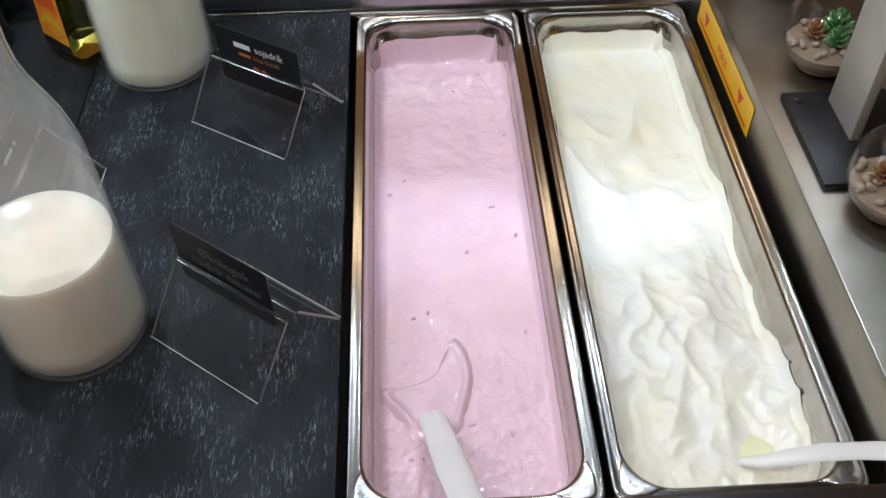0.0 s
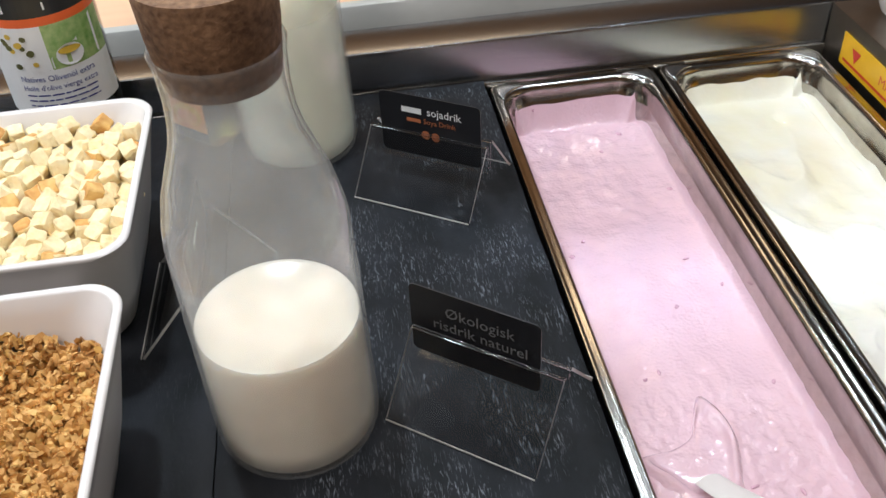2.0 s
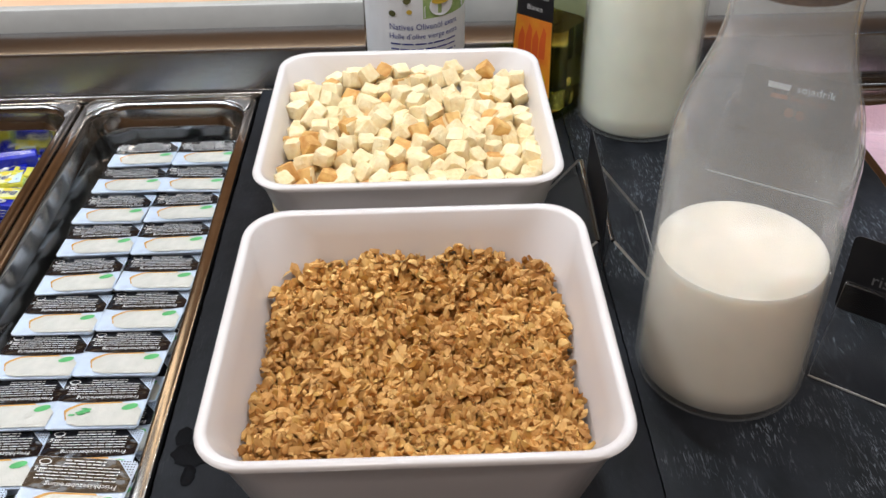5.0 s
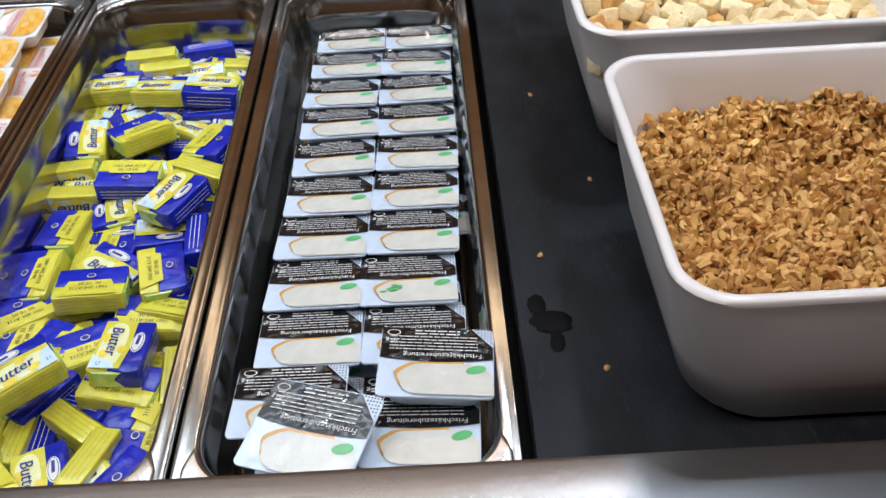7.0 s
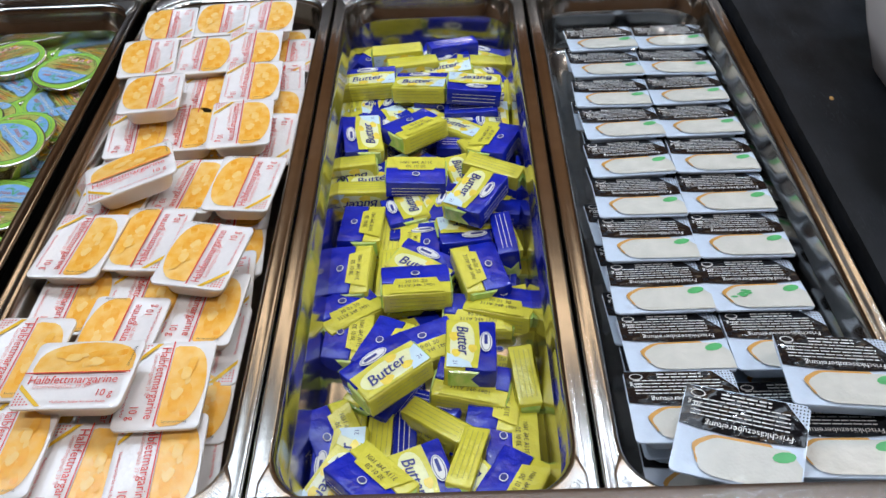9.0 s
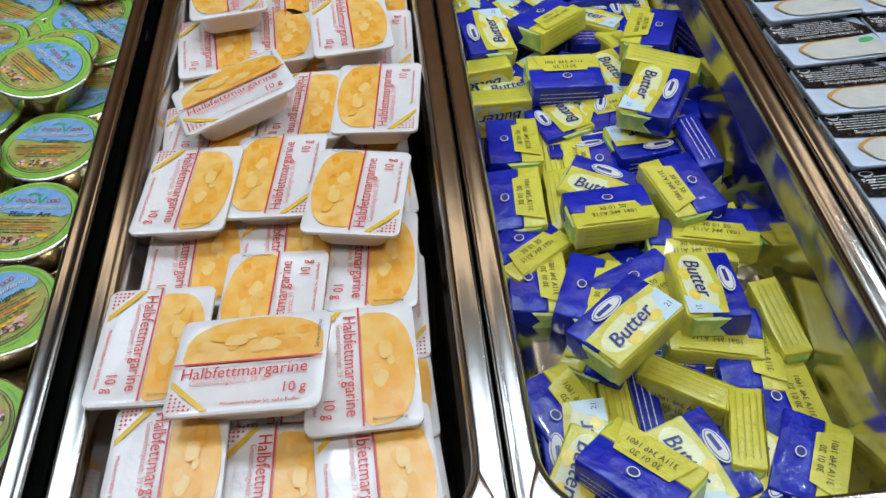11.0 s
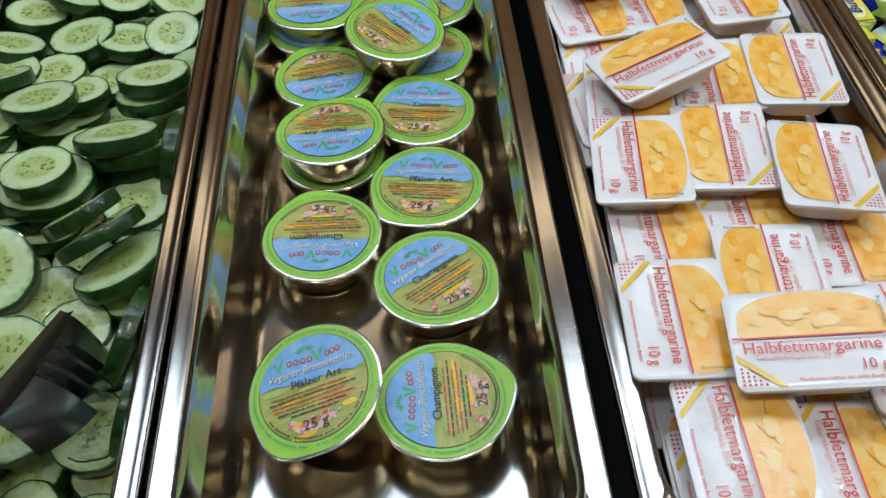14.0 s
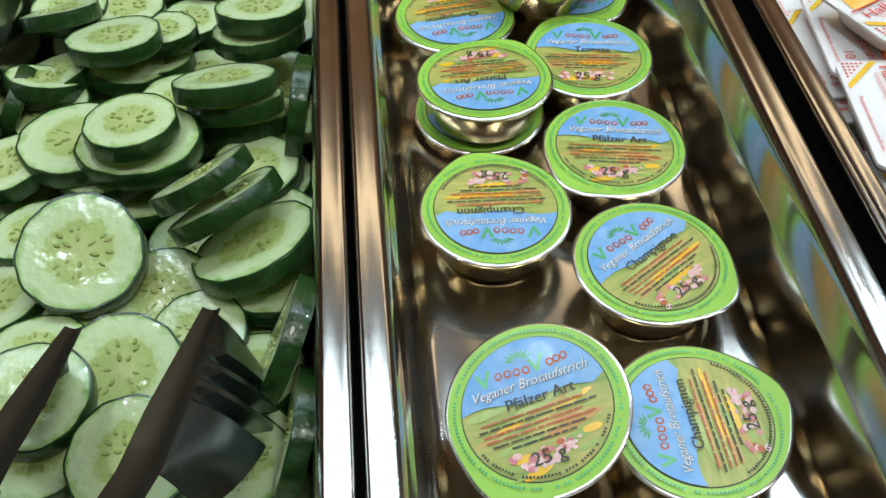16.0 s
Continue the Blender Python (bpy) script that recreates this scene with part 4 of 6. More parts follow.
# ---- cucumber ----
def flesh_material():
    m = bpy.data.materials.new("cucumber_flesh")
    m.use_nodes = True
    nt = m.node_tree
    b = nt.nodes["Principled BSDF"]
    b.inputs["Roughness"].default_value = 0.15
    b.inputs["Subsurface Weight"].default_value = 0.25
    b.inputs["Subsurface Radius"].default_value = (0.004, 0.005, 0.002)
    b.inputs["Subsurface Scale"].default_value = 0.5
    co = nt.nodes.new("ShaderNodeTexCoord")
    flat = nt.nodes.new("ShaderNodeVectorMath")
    flat.operation = "MULTIPLY"
    flat.inputs[1].default_value = (1, 1, 0)
    nt.links.new(co.outputs["Object"], flat.inputs[0])
    n = nt.nodes.new("ShaderNodeTexNoise")
    n.inputs["Scale"].default_value = 150
    nt.links.new(co.outputs["Object"], n.inputs["Vector"])
    ln = nt.nodes.new("ShaderNodeVectorMath")
    ln.operation = "LENGTH"
    nt.links.new(flat.outputs[0], ln.inputs[0])
    ma = nt.nodes.new("ShaderNodeMath")
    ma.operation = "MULTIPLY_ADD"
    ma.inputs[1].default_value = 0.012
    nt.links.new(n.outputs["Fac"], ma.inputs[0])
    nt.links.new(ln.outputs["Value"], ma.inputs[2])
    sc = nt.nodes.new("ShaderNodeMapRange")
    sc.inputs[1].default_value, sc.inputs[2].default_value = 0.006, 0.033
    nt.links.new(ma.outputs[0], sc.inputs[0])
    ramp = nt.nodes.new("ShaderNodeValToRGB")
    els = ramp.color_ramp.elements
    els[0].position, els[0].color = 0.0, (0.48, 0.54, 0.23, 1)
    els[1].position, els[1].color = 1.0, (0.22, 0.40, 0.10, 1)
    for p, c in ((0.30, (0.42, 0.50, 0.18, 1)), (0.48, (0.38, 0.48, 0.16, 1)), (0.56, (0.51, 0.61, 0.31, 1)), (0.84, (0.55, 0.65, 0.38, 1)), (0.95, (0.38, 0.53, 0.21, 1))):
        e = els.new(p)
        e.color = c
    nt.links.new(sc.outputs[0], ramp.inputs["Fac"])
    nt.links.new(ramp.outputs["Color"], b.inputs["Base Color"])
    bp = nt.nodes.new("ShaderNodeBump")
    bp.inputs["Distance"].default_value = 0.0006
    nt.links.new(n.outputs["Fac"], bp.inputs["Height"])
    nt.links.new(bp.outputs["Normal"], b.inputs["Normal"])
    return m


FLESH = flesh_material()
PEEL = mat("cucumber_peel", (0.006, 0.026, 0.004), 0.28, 0, 260, 0.3, 0.0006, 200, second=(0.022, 0.065, 0.010), coat=0.2)
SEED = mat("cucumber_seed", (0.37, 0.43, 0.14), 0.12, 0, 300, 0.2, second=(0.28, 0.34, 0.09), sss=0.2)


def make_cucumber(k):
    r = random.Random(k)
    R, h, n = 0.027, 0.0075, 40
    ph = [r.uniform(0, 6.3) for _ in range(3)]

    def rad(a):
        return R * (1 + 0.02 * math.cos(2 * a + ph[0]) + 0.012 * math.cos(3 * a + ph[1]) + 0.012 * math.cos(11 * a + ph[2]))

    def lp(s, z):
        return [(s * rad(2 * math.pi * i / n) * math.cos(2 * math.pi * i / n), s * rad(2 * math.pi * i / n) * math.sin(2 * math.pi * i / n), z + 0.0004 * math.cos(4 * math.pi * i / n + ph[1])) for i in range(n)]

    t = thing("cucumber_slice", pose(0, 0, 0), "fresh cucumber slice with pale seeds and dark green peel", "cucumber slice", "cucumber slices")
    bm = loft(bmesh.new(), [lp(0.5, -h), lp(0.965, -h + 0.0002), lp(0.965, -0.0002), lp(0.72, 0.0002), lp(0.4, -0.0002), lp(0.15, -0.0004)])
    for lobe in range(3):
        for row, (q0, spread_) in enumerate(((0.24, 0.5), (0.40, 0.72), (0.47, 0.30))):
            for sgn in (-1, 1):
                a = ph[0] + lobe * 2.094 + sgn * spread_ * r.uniform(0.55, 1.0)
                q, ln_, wd = R * q0 * r.uniform(0.9, 1.1), r.uniform(0.0016, 0.0024), r.uniform(0.0007, 0.0011)
                ca, sa = math.cos(a), math.sin(a)
                pts = [(ln_ * math.cos(k) * (1 - 0.2 * math.cos(k)), wd * math.sin(k) * (1 - 0.35 * math.cos(k))) for k in [2 * math.pi * i / 10 for i in range(10)]]
                lo = [(ca * (q + x) - sa * y, sa * (q + x) + ca * y, -0.0006) for x, y in pts]
                hi = [(ca * (q + x * 0.7) - sa * y * 0.7, sa * (q + x * 0.7) + ca * y * 0.7, 0.0003) for x, y in pts]
                loft(bm, [lo, hi], start=False, mi=1)
    part("flesh", bm, [FLESH, SEED], t, "pale green seeded flesh", smooth=50)
    part("peel", loft(bmesh.new(), [lp(0.95, -h), lp(0.99, -h), lp(1.0, -h + 0.0005), lp(1.0, -0.0005), lp(0.99, 0.0), lp(0.955, 0.0001)], start=False, end=False), PEEL, t, "dark green peel", smooth=40)
    return t


COUNT = [0]


def cucumber(x, y, z, r, tilt, lean):
    """lean: the heading towards which the slice's upper face tips back."""
    COUNT[0] += 1
    k = COUNT[0] % 4
    m = pose(x, y, z, 0, 0, lean) @ pose(0, 0, 0, 0, -tilt, 0) @ pose(0, 0, 0, 0, 0, 77 * COUNT[0]) @ Matrix.Diagonal((r * 0.8 / 0.027, r * 0.8 / 0.027, 0.92, 1))
    key = f"cucumber{k}"
    if key not in STORE:
        STORE[key] = make_cucumber(k)
        STORE[key].matrix_world = m
        return STORE[key]
    ob = STORE[key]
    keep = ob.scale.copy()
    ob.scale = (1, 1, 1)
    c = copy_thing(ob, m)
    ob.scale = keep
    return c


# ---- what fills the pans under the top layer ----
rnd = random.Random(11)
cx = PANS["margarine"]
for j in range(11):
    for i in range(3):
        y = 0.043 + j * 0.0435 + rnd.uniform(-0.003, 0.003)
        margarine(cx - 0.041 + 0.039 * i + rnd.uniform(-0.002, 0.002), y, -0.024 + rnd.uniform(-0.002, 0.001), rnd.choice((-90, 90)) + rnd.uniform(-4, 4), rnd.uniform(-3, 3), rnd.uniform(-3, 3))
for j in range(10):
    if j > 5:
        margarine(cx + 0.043 + rnd.uniform(-0.002, 0.002), 0.055 + j * 0.044, -0.016 + rnd.uniform(-0.004, 0.004), rnd.choice((-90, 90)) + rnd.uniform(-5, 5), rnd.uniform(-3, 3), rnd.uniform(-8, 2))
    if j > 3:
        margarine(cx - 0.043 + rnd.uniform(-0.002, 0.002), 0.055 + j * 0.044, -0.014 + rnd.uniform(-0.004, 0.004), -90 + rnd.uniform(-5, 5), 0, rnd.uniform(-4, 12))
cx = PANS["cheese"]
for j in range(9):
    for i in range(2):
        far = j / 8
        kind = "herb" if (j, i) == (7, 1) else "plain"
        x = cx - 0.0255 + 0.0562 * i + (0.004 * (0 if j > 5 else 1) - 0.002) + rnd.uniform(-0.0025, 0.0025) + (0.004 if j < 2 else 0)
        cheese(x, 0.4755 - 0.0452 * j + rnd.uniform(-0.001, 0.001), -0.0265 + 0.0075 * far + rnd.uniform(-0.0005, 0.0005), rnd.uniform(-2, 2), -7, rnd.uniform(-1.5, 1.5), kind)
        cheese(x + rnd.uniform(-0.004, 0.006), 0.470 - 0.0452 * j, -0.043 + 0.006 * far, rnd.uniform(-3, 3), -6, 0)
for i in range(2):
    cheese(cx - 0.026 + 0.056 * i, 0.070, -0.030, rnd.uniform(-3, 3), -4, 0)
    cheese(cx - 0.024 + 0.056 * i, 0.048, -0.042, rnd.uniform(-3, 3), 0, 0)
cx = PANS["cucumber"]
for layer in range(2):
    for j in range(13):
        for i in range(4):
            x, y = cx - 0.046 + 0.031 * i + rnd.uniform(-0.007, 0.007), 0.055 + 0.0345 * j + rnd.uniform(-0.008, 0.008)
            if layer and (y < 0.33 and rnd.random() < 0.5):
                continue
            cucumber(x, y, -0.048 + (0.013 if y < 0.33 else 0.022) * layer + rnd.uniform(-0.004, 0.004), rnd.uniform(0.020, 0.026), rnd.uniform(0, 25), rnd.uniform(0, 360))

# margarine portions that lie on top
margarine(-0.9234, 0.0737, 0.0140, -6, 2, -6)
margarine(-0.9649, 0.0967, 0.0030, -93, 0, 0)
margarine(-0.8834, 0.0761, 0.0020, -89, 0, 0)
margarine(-0.9540, 0.0405, 0.0000, -91, 3, 0)
margarine(-0.9170, 0.0298, -0.0060, -92, 0, 0)
margarine(-0.8796, 0.0316, -0.0040, -87, 0, 0)
margarine(-0.9547, 0.0309, -0.0200, -90, 0, 0)
margarine(-0.9200, 0.1177, -0.0030, 85, 0, 0)
margarine(-0.9572, 0.1546, -0.0100, -91, 0, 0)
margarine(-0.9166, 0.1519, -0.0100, -92, 0, 0)
margarine(-0.8797, 0.1438, -0.0100, -94, 0, 0)
margarine(-0.9605, 0.1892, 0.0020, -96, 2, 0)
margarine(-0.9207, 0.1945, 0.0010, 83, -2, 0)
margarine(-0.8820, 0.1730, 0.0050, 81, 3, 2)
margarine(-0.9416, 0.2469, 0.0140, 19, -4, -10)
margarine(-0.9534, 0.2452, -0.0040, -96, 0, 0)
margarine(-0.9083, 0.2523, -0.0030, -96, 3, 0)
margarine(-0.8706, 0.2492, 0.0000, 84, 0, 0)
margarine(-0.9699, 0.4777, 0.0000, 96, 0, 0)
margarine(-0.9269, 0.4844, 0.0000, 94, 0, 0)
margarine(-0.8885, 0.4883, -0.0010, -88, 0, 0)
margarine(-0.9721, 0.4155, 0.0040, 97, 0, 0)
margarine(-0.9309, 0.4233, 0.0000, -86, 0, 0)
margarine(-0.8925, 0.4304, 0.0000, -87, 0, 0)
margarine(-0.9533, 0.3520, 0.0090, 97, 0, 4)
margarine(-0.9235, 0.3760, -0.0080, -87, 0, 0)
margarine(-0.8855, 0.3770, 0.0010, -87, 0, 0)
margarine(-0.8831, 0.3135, 0.0050, -86, 0, 0)
margarine(-0.9277, 0.3302, -0.0080, -86, 0, 0)
margarine(-0.9613, 0.3250, -0.0080, -83, 0, 0)
margarine(-0.9610, 0.2451, -0.0120, -86, 0, 0)

# butter portions that lie on top
butter(-0.7290, 0.1310, -0.0340, -92, 'F', -4, -5)
butter(-0.7745, 0.1015, -0.0160, 38, 'F', -1, -4)
butter(-0.8025, 0.1563, -0.0470, 267, 'B', -6, -1)
butter(-0.8048, 0.2098, -0.0420, 267, 'B', 6, 4)
butter(-0.7614, 0.1880, -0.0340, 185, 'B', 4, -3)
butter(-0.7208, 0.2026, -0.0370, 104, 'B', 1, -3)
butter(-0.7237, 0.1722, -0.0470, 178, 'B', -5, -5)
butter(-0.7570, 0.1646, -0.0550, 117, 'B', -4, 5)
butter(-0.7633, 0.3022, -0.0320, 1, 'B', 5, 4)
butter(-0.7648, 0.3549, -0.0270, 221, 'B', 4, -4)
butter(-0.7057, 0.3328, -0.0270, 67, 'B', -3, 2)
butter(-0.7214, 0.2629, -0.0220, -120, 'F', 3, 4)
butter(-0.8042, 0.3491, -0.0300, -263, 'F', 5, -5)
butter(-0.8133, 0.3201, -0.0360, -176, 'S', 1, 2)
butter(-0.8058, 0.2940, -0.0400, -176, 'S', 0, -4)
butter(-0.7996, 0.2558, -0.0420, 267, 'B', -0, -5)
butter(-0.7596, 0.2592, -0.0480, -179, 'F', 6, 4)
butter(-0.7268, 0.2470, -0.0420, -171, 'F', 1, -2)
butter(-0.7029, 0.2342, -0.0360, -84, 'Z', 6, 1)
butter(-0.7085, 0.2973, -0.0260, -26, 'S', 5, 4)
butter(-0.6850, 0.3024, -0.0380, -93, 'Z', 0, -1)
butter(-0.8024, 0.4324, -0.0300, 3, 'F', 1, -1)
butter(-0.7605, 0.4178, -0.0270, -8, 'F', -5, -2)
butter(-0.7187, 0.4069, -0.0240, -182, 'F', 4, -5)
butter(-0.7817, 0.4785, -0.0300, -176, 'S', -6, 2)
butter(-0.7687, 0.4650, -0.0350, -171, 'S', -3, 0)
butter(-0.7348, 0.4848, -0.0300, -162, 'Z', -0, -2)
butter(-0.7402, 0.4670, -0.0400, 5, 'F', 7, -4)
butter(-0.7112, 0.4716, -0.0400, -182, 'S', -1, -4)
butter(-0.7459, 0.4101, -0.0350, -180, 'Z', 2, -3)
butter(-0.7206, 0.3952, -0.0400, -182, 'Z', -2, 3)
butter(-0.8095, 0.4112, -0.0450, 97, 'B', -3, 1)
butter(-0.7813, 0.4199, -0.0500, -181, 'F', 6, -5)
butter(-0.7283, 0.3612, -0.0500, -182, 'Z', -6, -3)
butter(-0.6860, 0.4270, -0.0450, -94, 'S', 4, 1)
butter(-0.6745, 0.4125, -0.0500, -94, 'S', -4, -2)
butter(-0.7398, 0.3084, -0.0500, -93, 'Z', -5, -0)
butter(-0.7808, 0.2524, -0.0500, -93, 'S', -6, 2)
butter(-0.7794, 0.2147, -0.0500, -92, 'S', 6, 5)
butter(-0.7786, 0.1855, -0.0550, -178, 'S', 3, 6)
butter(-0.7593, 0.2387, -0.0470, 87, 'B', -7, -3)
butter(-0.6952, 0.1816, -0.0550, -93, 'S', 7, 3)
butter(-0.6989, 0.1185, -0.0450, -85, 'S', -1, 5)
butter(-0.7130, 0.1443, -0.0580, 157, 'B', 2, 4)
butter(-0.7166, 0.1027, -0.0500, 261, 'B', -3, -4)
butter(-0.7480, 0.0866, -0.0460, -39, 'S', -1, -4)
butter(-0.7532, 0.1092, -0.0560, -204, 'Z', -2, 6)
butter(-0.7332, 0.0587, -0.0420, -106, 'S', -2, -6)
butter(-0.7087, 0.0768, -0.0500, 268, 'B', -6, -4)
butter(-0.7007, 0.0619, -0.0550, -184, 'S', 4, -2)
butter(-0.7107, 0.0444, -0.0450, 242, 'B', -3, -5)
butter(-0.7537, 0.0479, -0.0430, -72, 'F', 7, -1)
butter(-0.7811, 0.0409, -0.0320, -48, 'B', -4, -5)
butter(-0.7999, 0.0622, -0.0460, 88, 'F', -6, -4)
butter(-0.7938, 0.0896, -0.0500, -92, 'S', 2, -4)
butter(-0.7812, 0.0852, -0.0500, -92, 'S', -6, -0)
butter(-0.7679, 0.0848, -0.0550, -91, 'Z', -4, 6)
butter(-0.8060, 0.1189, -0.0600, -92, 'Z', -5, 0)
butter(-0.8135, 0.0676, -0.0550, 88, 'B', 4, -1)
butter(-0.7017, 0.2221, -0.0550, -93, 'Z', 7, -0)

# butter portions on the pan's floor, seen in the gaps
under = random.Random(12)
for j in range(14):
    for i in range(5):
        x, y = PANS["butter"] - 0.046 + 0.023 * i + under.uniform(-0.006, 0.006), 0.045 + j * 0.034 + under.uniform(-0.005, 0.005)
        if min(math.hypot(x - p[0], y - p[1]) for p in BUTTER_AT) > 0.0130:
            butter(x, y, -0.0455, under.uniform(0, 360), under.choice("FFB"), under.uniform(-6, 6), under.uniform(-6, 6))

# loose cheese portions at the near end
cheese(-0.5494, 0.0680, 0.0060, -4, -4, 3, "loose")
cheese(-0.6083, 0.0276, 0.0080, -21, 6, -4, "loose")
cheese(-0.6234, 0.0625, -0.0100, -1, -5, 0, "loose")
cheese(-0.5581, 0.0372, -0.0060, -3, -5, 0, "loose")

# spread cups
spread_cup(-1.1107, 0.0989, -0.0290, 7, 7, -15, "Pfälzer Art")
spread_cup(-1.0583, 0.0956, -0.0400, -269, 0, 0, "Champignon")
spread_cup(-1.0571, 0.1617, -0.0380, 35, 0, 0, "Champignon")
spread_cup(-1.1109, 0.1937, -0.0380, -183, 0, 0, "Champignon")
spread_cup(-1.0579, 0.2237, -0.0380, -9, 0, 0, "Pfälzer Art")
spread_cup(-1.1069, 0.2630, -0.0300, -176, 4, 0, "Pfälzer Art")
spread_cup(-1.1079, 0.2688, -0.0520, -183, 0, 0, "Champignon")
spread_cup(-1.0569, 0.2842, -0.0380, -8, 0, 0, "Tomate")
spread_cup(-1.1129, 0.3273, -0.0420, -171, 0, 0, "Champignon")
spread_cup(-1.0692, 0.3400, -0.0220, -48, -4, 6, "Tomate")
spread_cup(-1.0525, 0.3473, -0.0440, -181, 0, 0, "Tomate")
spread_cup(-1.1207, 0.3822, -0.0440, -177, 0, 0, "Champignon")
spread_cup(-1.1188, 0.3850, -0.0300, -177, 3, 0, "Tomate")
spread_cup(-1.0477, 0.3949, -0.0400, -47, 0, 0, "Pfälzer Art")
spread_cup(-1.0602, 0.4611, -0.0300, -199, 0, 0, "Tomate")
spread_cup(-1.0709, 0.3667, -0.0300, -111, 0, 0, "Champignon")
spread_cup(-1.1169, 0.4849, -0.0300, -150, 0, 0, "Pfälzer Art")

# cucumber slices that lie on top
cucumber(-1.2648, 0.2957, -0.0180, 0.026, 14, -82)
cucumber(-1.2484, 0.3122, -0.0280, 0.02, 8, -84)
cucumber(-1.2520, 0.3077, -0.0400, 0.021, 8, -84)
cucumber(-1.2944, 0.2823, -0.0280, 0.02, 25, -122)
cucumber(-1.2032, 0.2961, -0.0200, 0.025, 14, -88)
cucumber(-1.2005, 0.2990, -0.0100, 0.024, 14, -88)
cucumber(-1.2139, 0.2534, -0.0120, 0.026, 24, -86)
cucumber(-1.2111, 0.2529, -0.0220, 0.025, 24, -87)
cucumber(-1.2098, 0.2545, -0.0340, 0.023, 24, -87)
cucumber(-1.2727, 0.2396, -0.0260, 0.031, 6, -81)
cucumber(-1.2465, 0.2285, -0.0200, 0.03, 5, -83)
cucumber(-1.2466, 0.2256, -0.0080, 0.0225, 6, -83)
cucumber(-1.2581, 0.1677, -0.0160, 0.0275, 20, 99)
cucumber(-1.3001, 0.2320, -0.0300, 0.022, 10, -6)
cucumber(-1.2174, 0.1899, -0.0040, 0.024, 40, -48)
cucumber(-1.2107, 0.1846, -0.0120, 0.027, 40, -48)
cucumber(-1.2009, 0.1724, -0.0220, 0.03, 25, -43)
cucumber(-1.2323, 0.1581, -0.0320, 0.024, 16, 96)
cucumber(-1.2198, 0.1424, -0.0340, 0.021, 12, 75)
cucumber(-1.2408, 0.1241, -0.0260, 0.025, 20, 98)
cucumber(-1.2701, 0.1337, -0.0260, 0.022, 6, -79)
cucumber(-1.2668, 0.1147, -0.0220, 0.024, 8, 101)
cucumber(-1.2343, 0.0932, -0.0260, 0.024, 14, 97)
cucumber(-1.1916, 0.1271, -0.0200, 0.028, 66, -14)
cucumber(-1.1883, 0.2458, -0.0240, 0.027, 78, -6)
cucumber(-1.2027, 0.0965, -0.0360, 0.023, 10, 92)
cucumber(-1.1891, 0.0989, -0.0320, 0.027, 74, -7)
cucumber(-1.2926, 0.3207, -0.0200, 0.022, 25, -72)
cucumber(-1.2661, 0.1026, -0.0320, 0.022, 12, 101)
cucumber(-1.2383, 0.3344, -0.0380, 0.02, 0, -85)
cucumber(-1.3128, 0.2794, -0.0380, 0.022, 60, -6)
for i in range(7):
    spread_cup(PANS["cups"] - 0.030 + 0.052 * (i % 2), 0.405 + 0.026 * i * 0.8, -0.040, rnd.uniform(0, 360), 0, 0, ("Tomate", "Champignon", "Pfälzer Art")[i % 3])


# ---- croutons ----
rnd = random.Random(21)
crouton_meshes = []
for k in range(7):
    s = 0.0119
    bm = block(-s / 2, -s / 2, -s / 2, s / 2, s / 2, s / 2, 0.0017)
    bmesh.ops.subdivide_edges(bm, edges=[e for e in bm.edges if e.calc_length() > 0.005], cuts=1, use_grid_fill=True)
    for v in bm.verts:
        v.co += Vector((noise.noise(v.co * 300 + Vector((k, 0, 0))), noise.noise(v.co * 300 + Vector((0, k, 5))), noise.noise(v.co * 300 + Vector((3, 0, k))))) * 0.0011
    for f in bm.faces:
        c = f.calc_center_median()
        if k == 6 or k in (4, 5) and c.z > s * 0.42 or k == 4 and c.x > s * 0.42 or k == 5 and c.y < -s * 0.42:
            f.material_index = 1
    ob = part("crouton", bm, [CRUMB, CRUST], None, smooth=35)
    ob.location = (-0.367, 0.2985, 0.05)
    crouton_meshes.append(ob)
bx, by = -0.367, 0.2985
for j in range(14):
    for i in range(14):
        x = bx - 0.079 + 0.158 * i / 13 + rnd.uniform(-0.0025, 0.0025)
        y = by - 0.078 + 0.156 * j / 13 + rnd.uniform(-0.0025, 0.0025)
        u, v = (x - bx) / 0.082, (y - by) / 0.081
        if u ** 8 + v ** 8 > 1.0:
            continue
        z = 0.0875 + 0.006 * v - 0.004 * (u * u) + 0.004 * noise.noise(Vector((x * 40, y * 40, 0))) + rnd.choice((-0.004, -0.001, 0.002, 0.004)) + rnd.uniform(-0.001, 0.001)
        src = crouton_meshes[rnd.choice((0, 1, 2, 3, 0, 1, 2, 3, 1, 2, 0, 3, 4, 5, 6))]
        ob = copy_thing(src, pose(x, y, z, rnd.gauss(0, 22), rnd.gauss(0, 22), rnd.uniform(0, 360)))
        ob.scale = [rnd.uniform(0.88, 1.1) for _ in range(3)]
for n_, ob in enumerate(crouton_meshes):
    ob.matrix_world = pose(bx - 0.06 + 0.02 * n_, by + 0.02 * math.sin(n_), 0.092, 15 * n_, 9 * n_, 33 * n_)
for ob in list(scene.collection.objects):
    if ob.name.startswith("crouton"):
        brown = len({p.material_index for p in ob.data.polygons}) > 1
        tagged(ob, "golden bread crouton cube with a browned crust" if brown else "pale toasted bread crouton cube", "crouton", "croutons in the bowl")
bed = bmesh.new()
loft(bed, [rr(0.138, 0.138, 0.03, 0.016, 6), rr(0.160, 0.158, 0.03, 0.07, 6), rr(0.154, 0.154, 0.03, 0.077, 6)])
ob = part("crouton_bed", bed, CRUMB)
ob.matrix_world = pose(bx, by, 0)
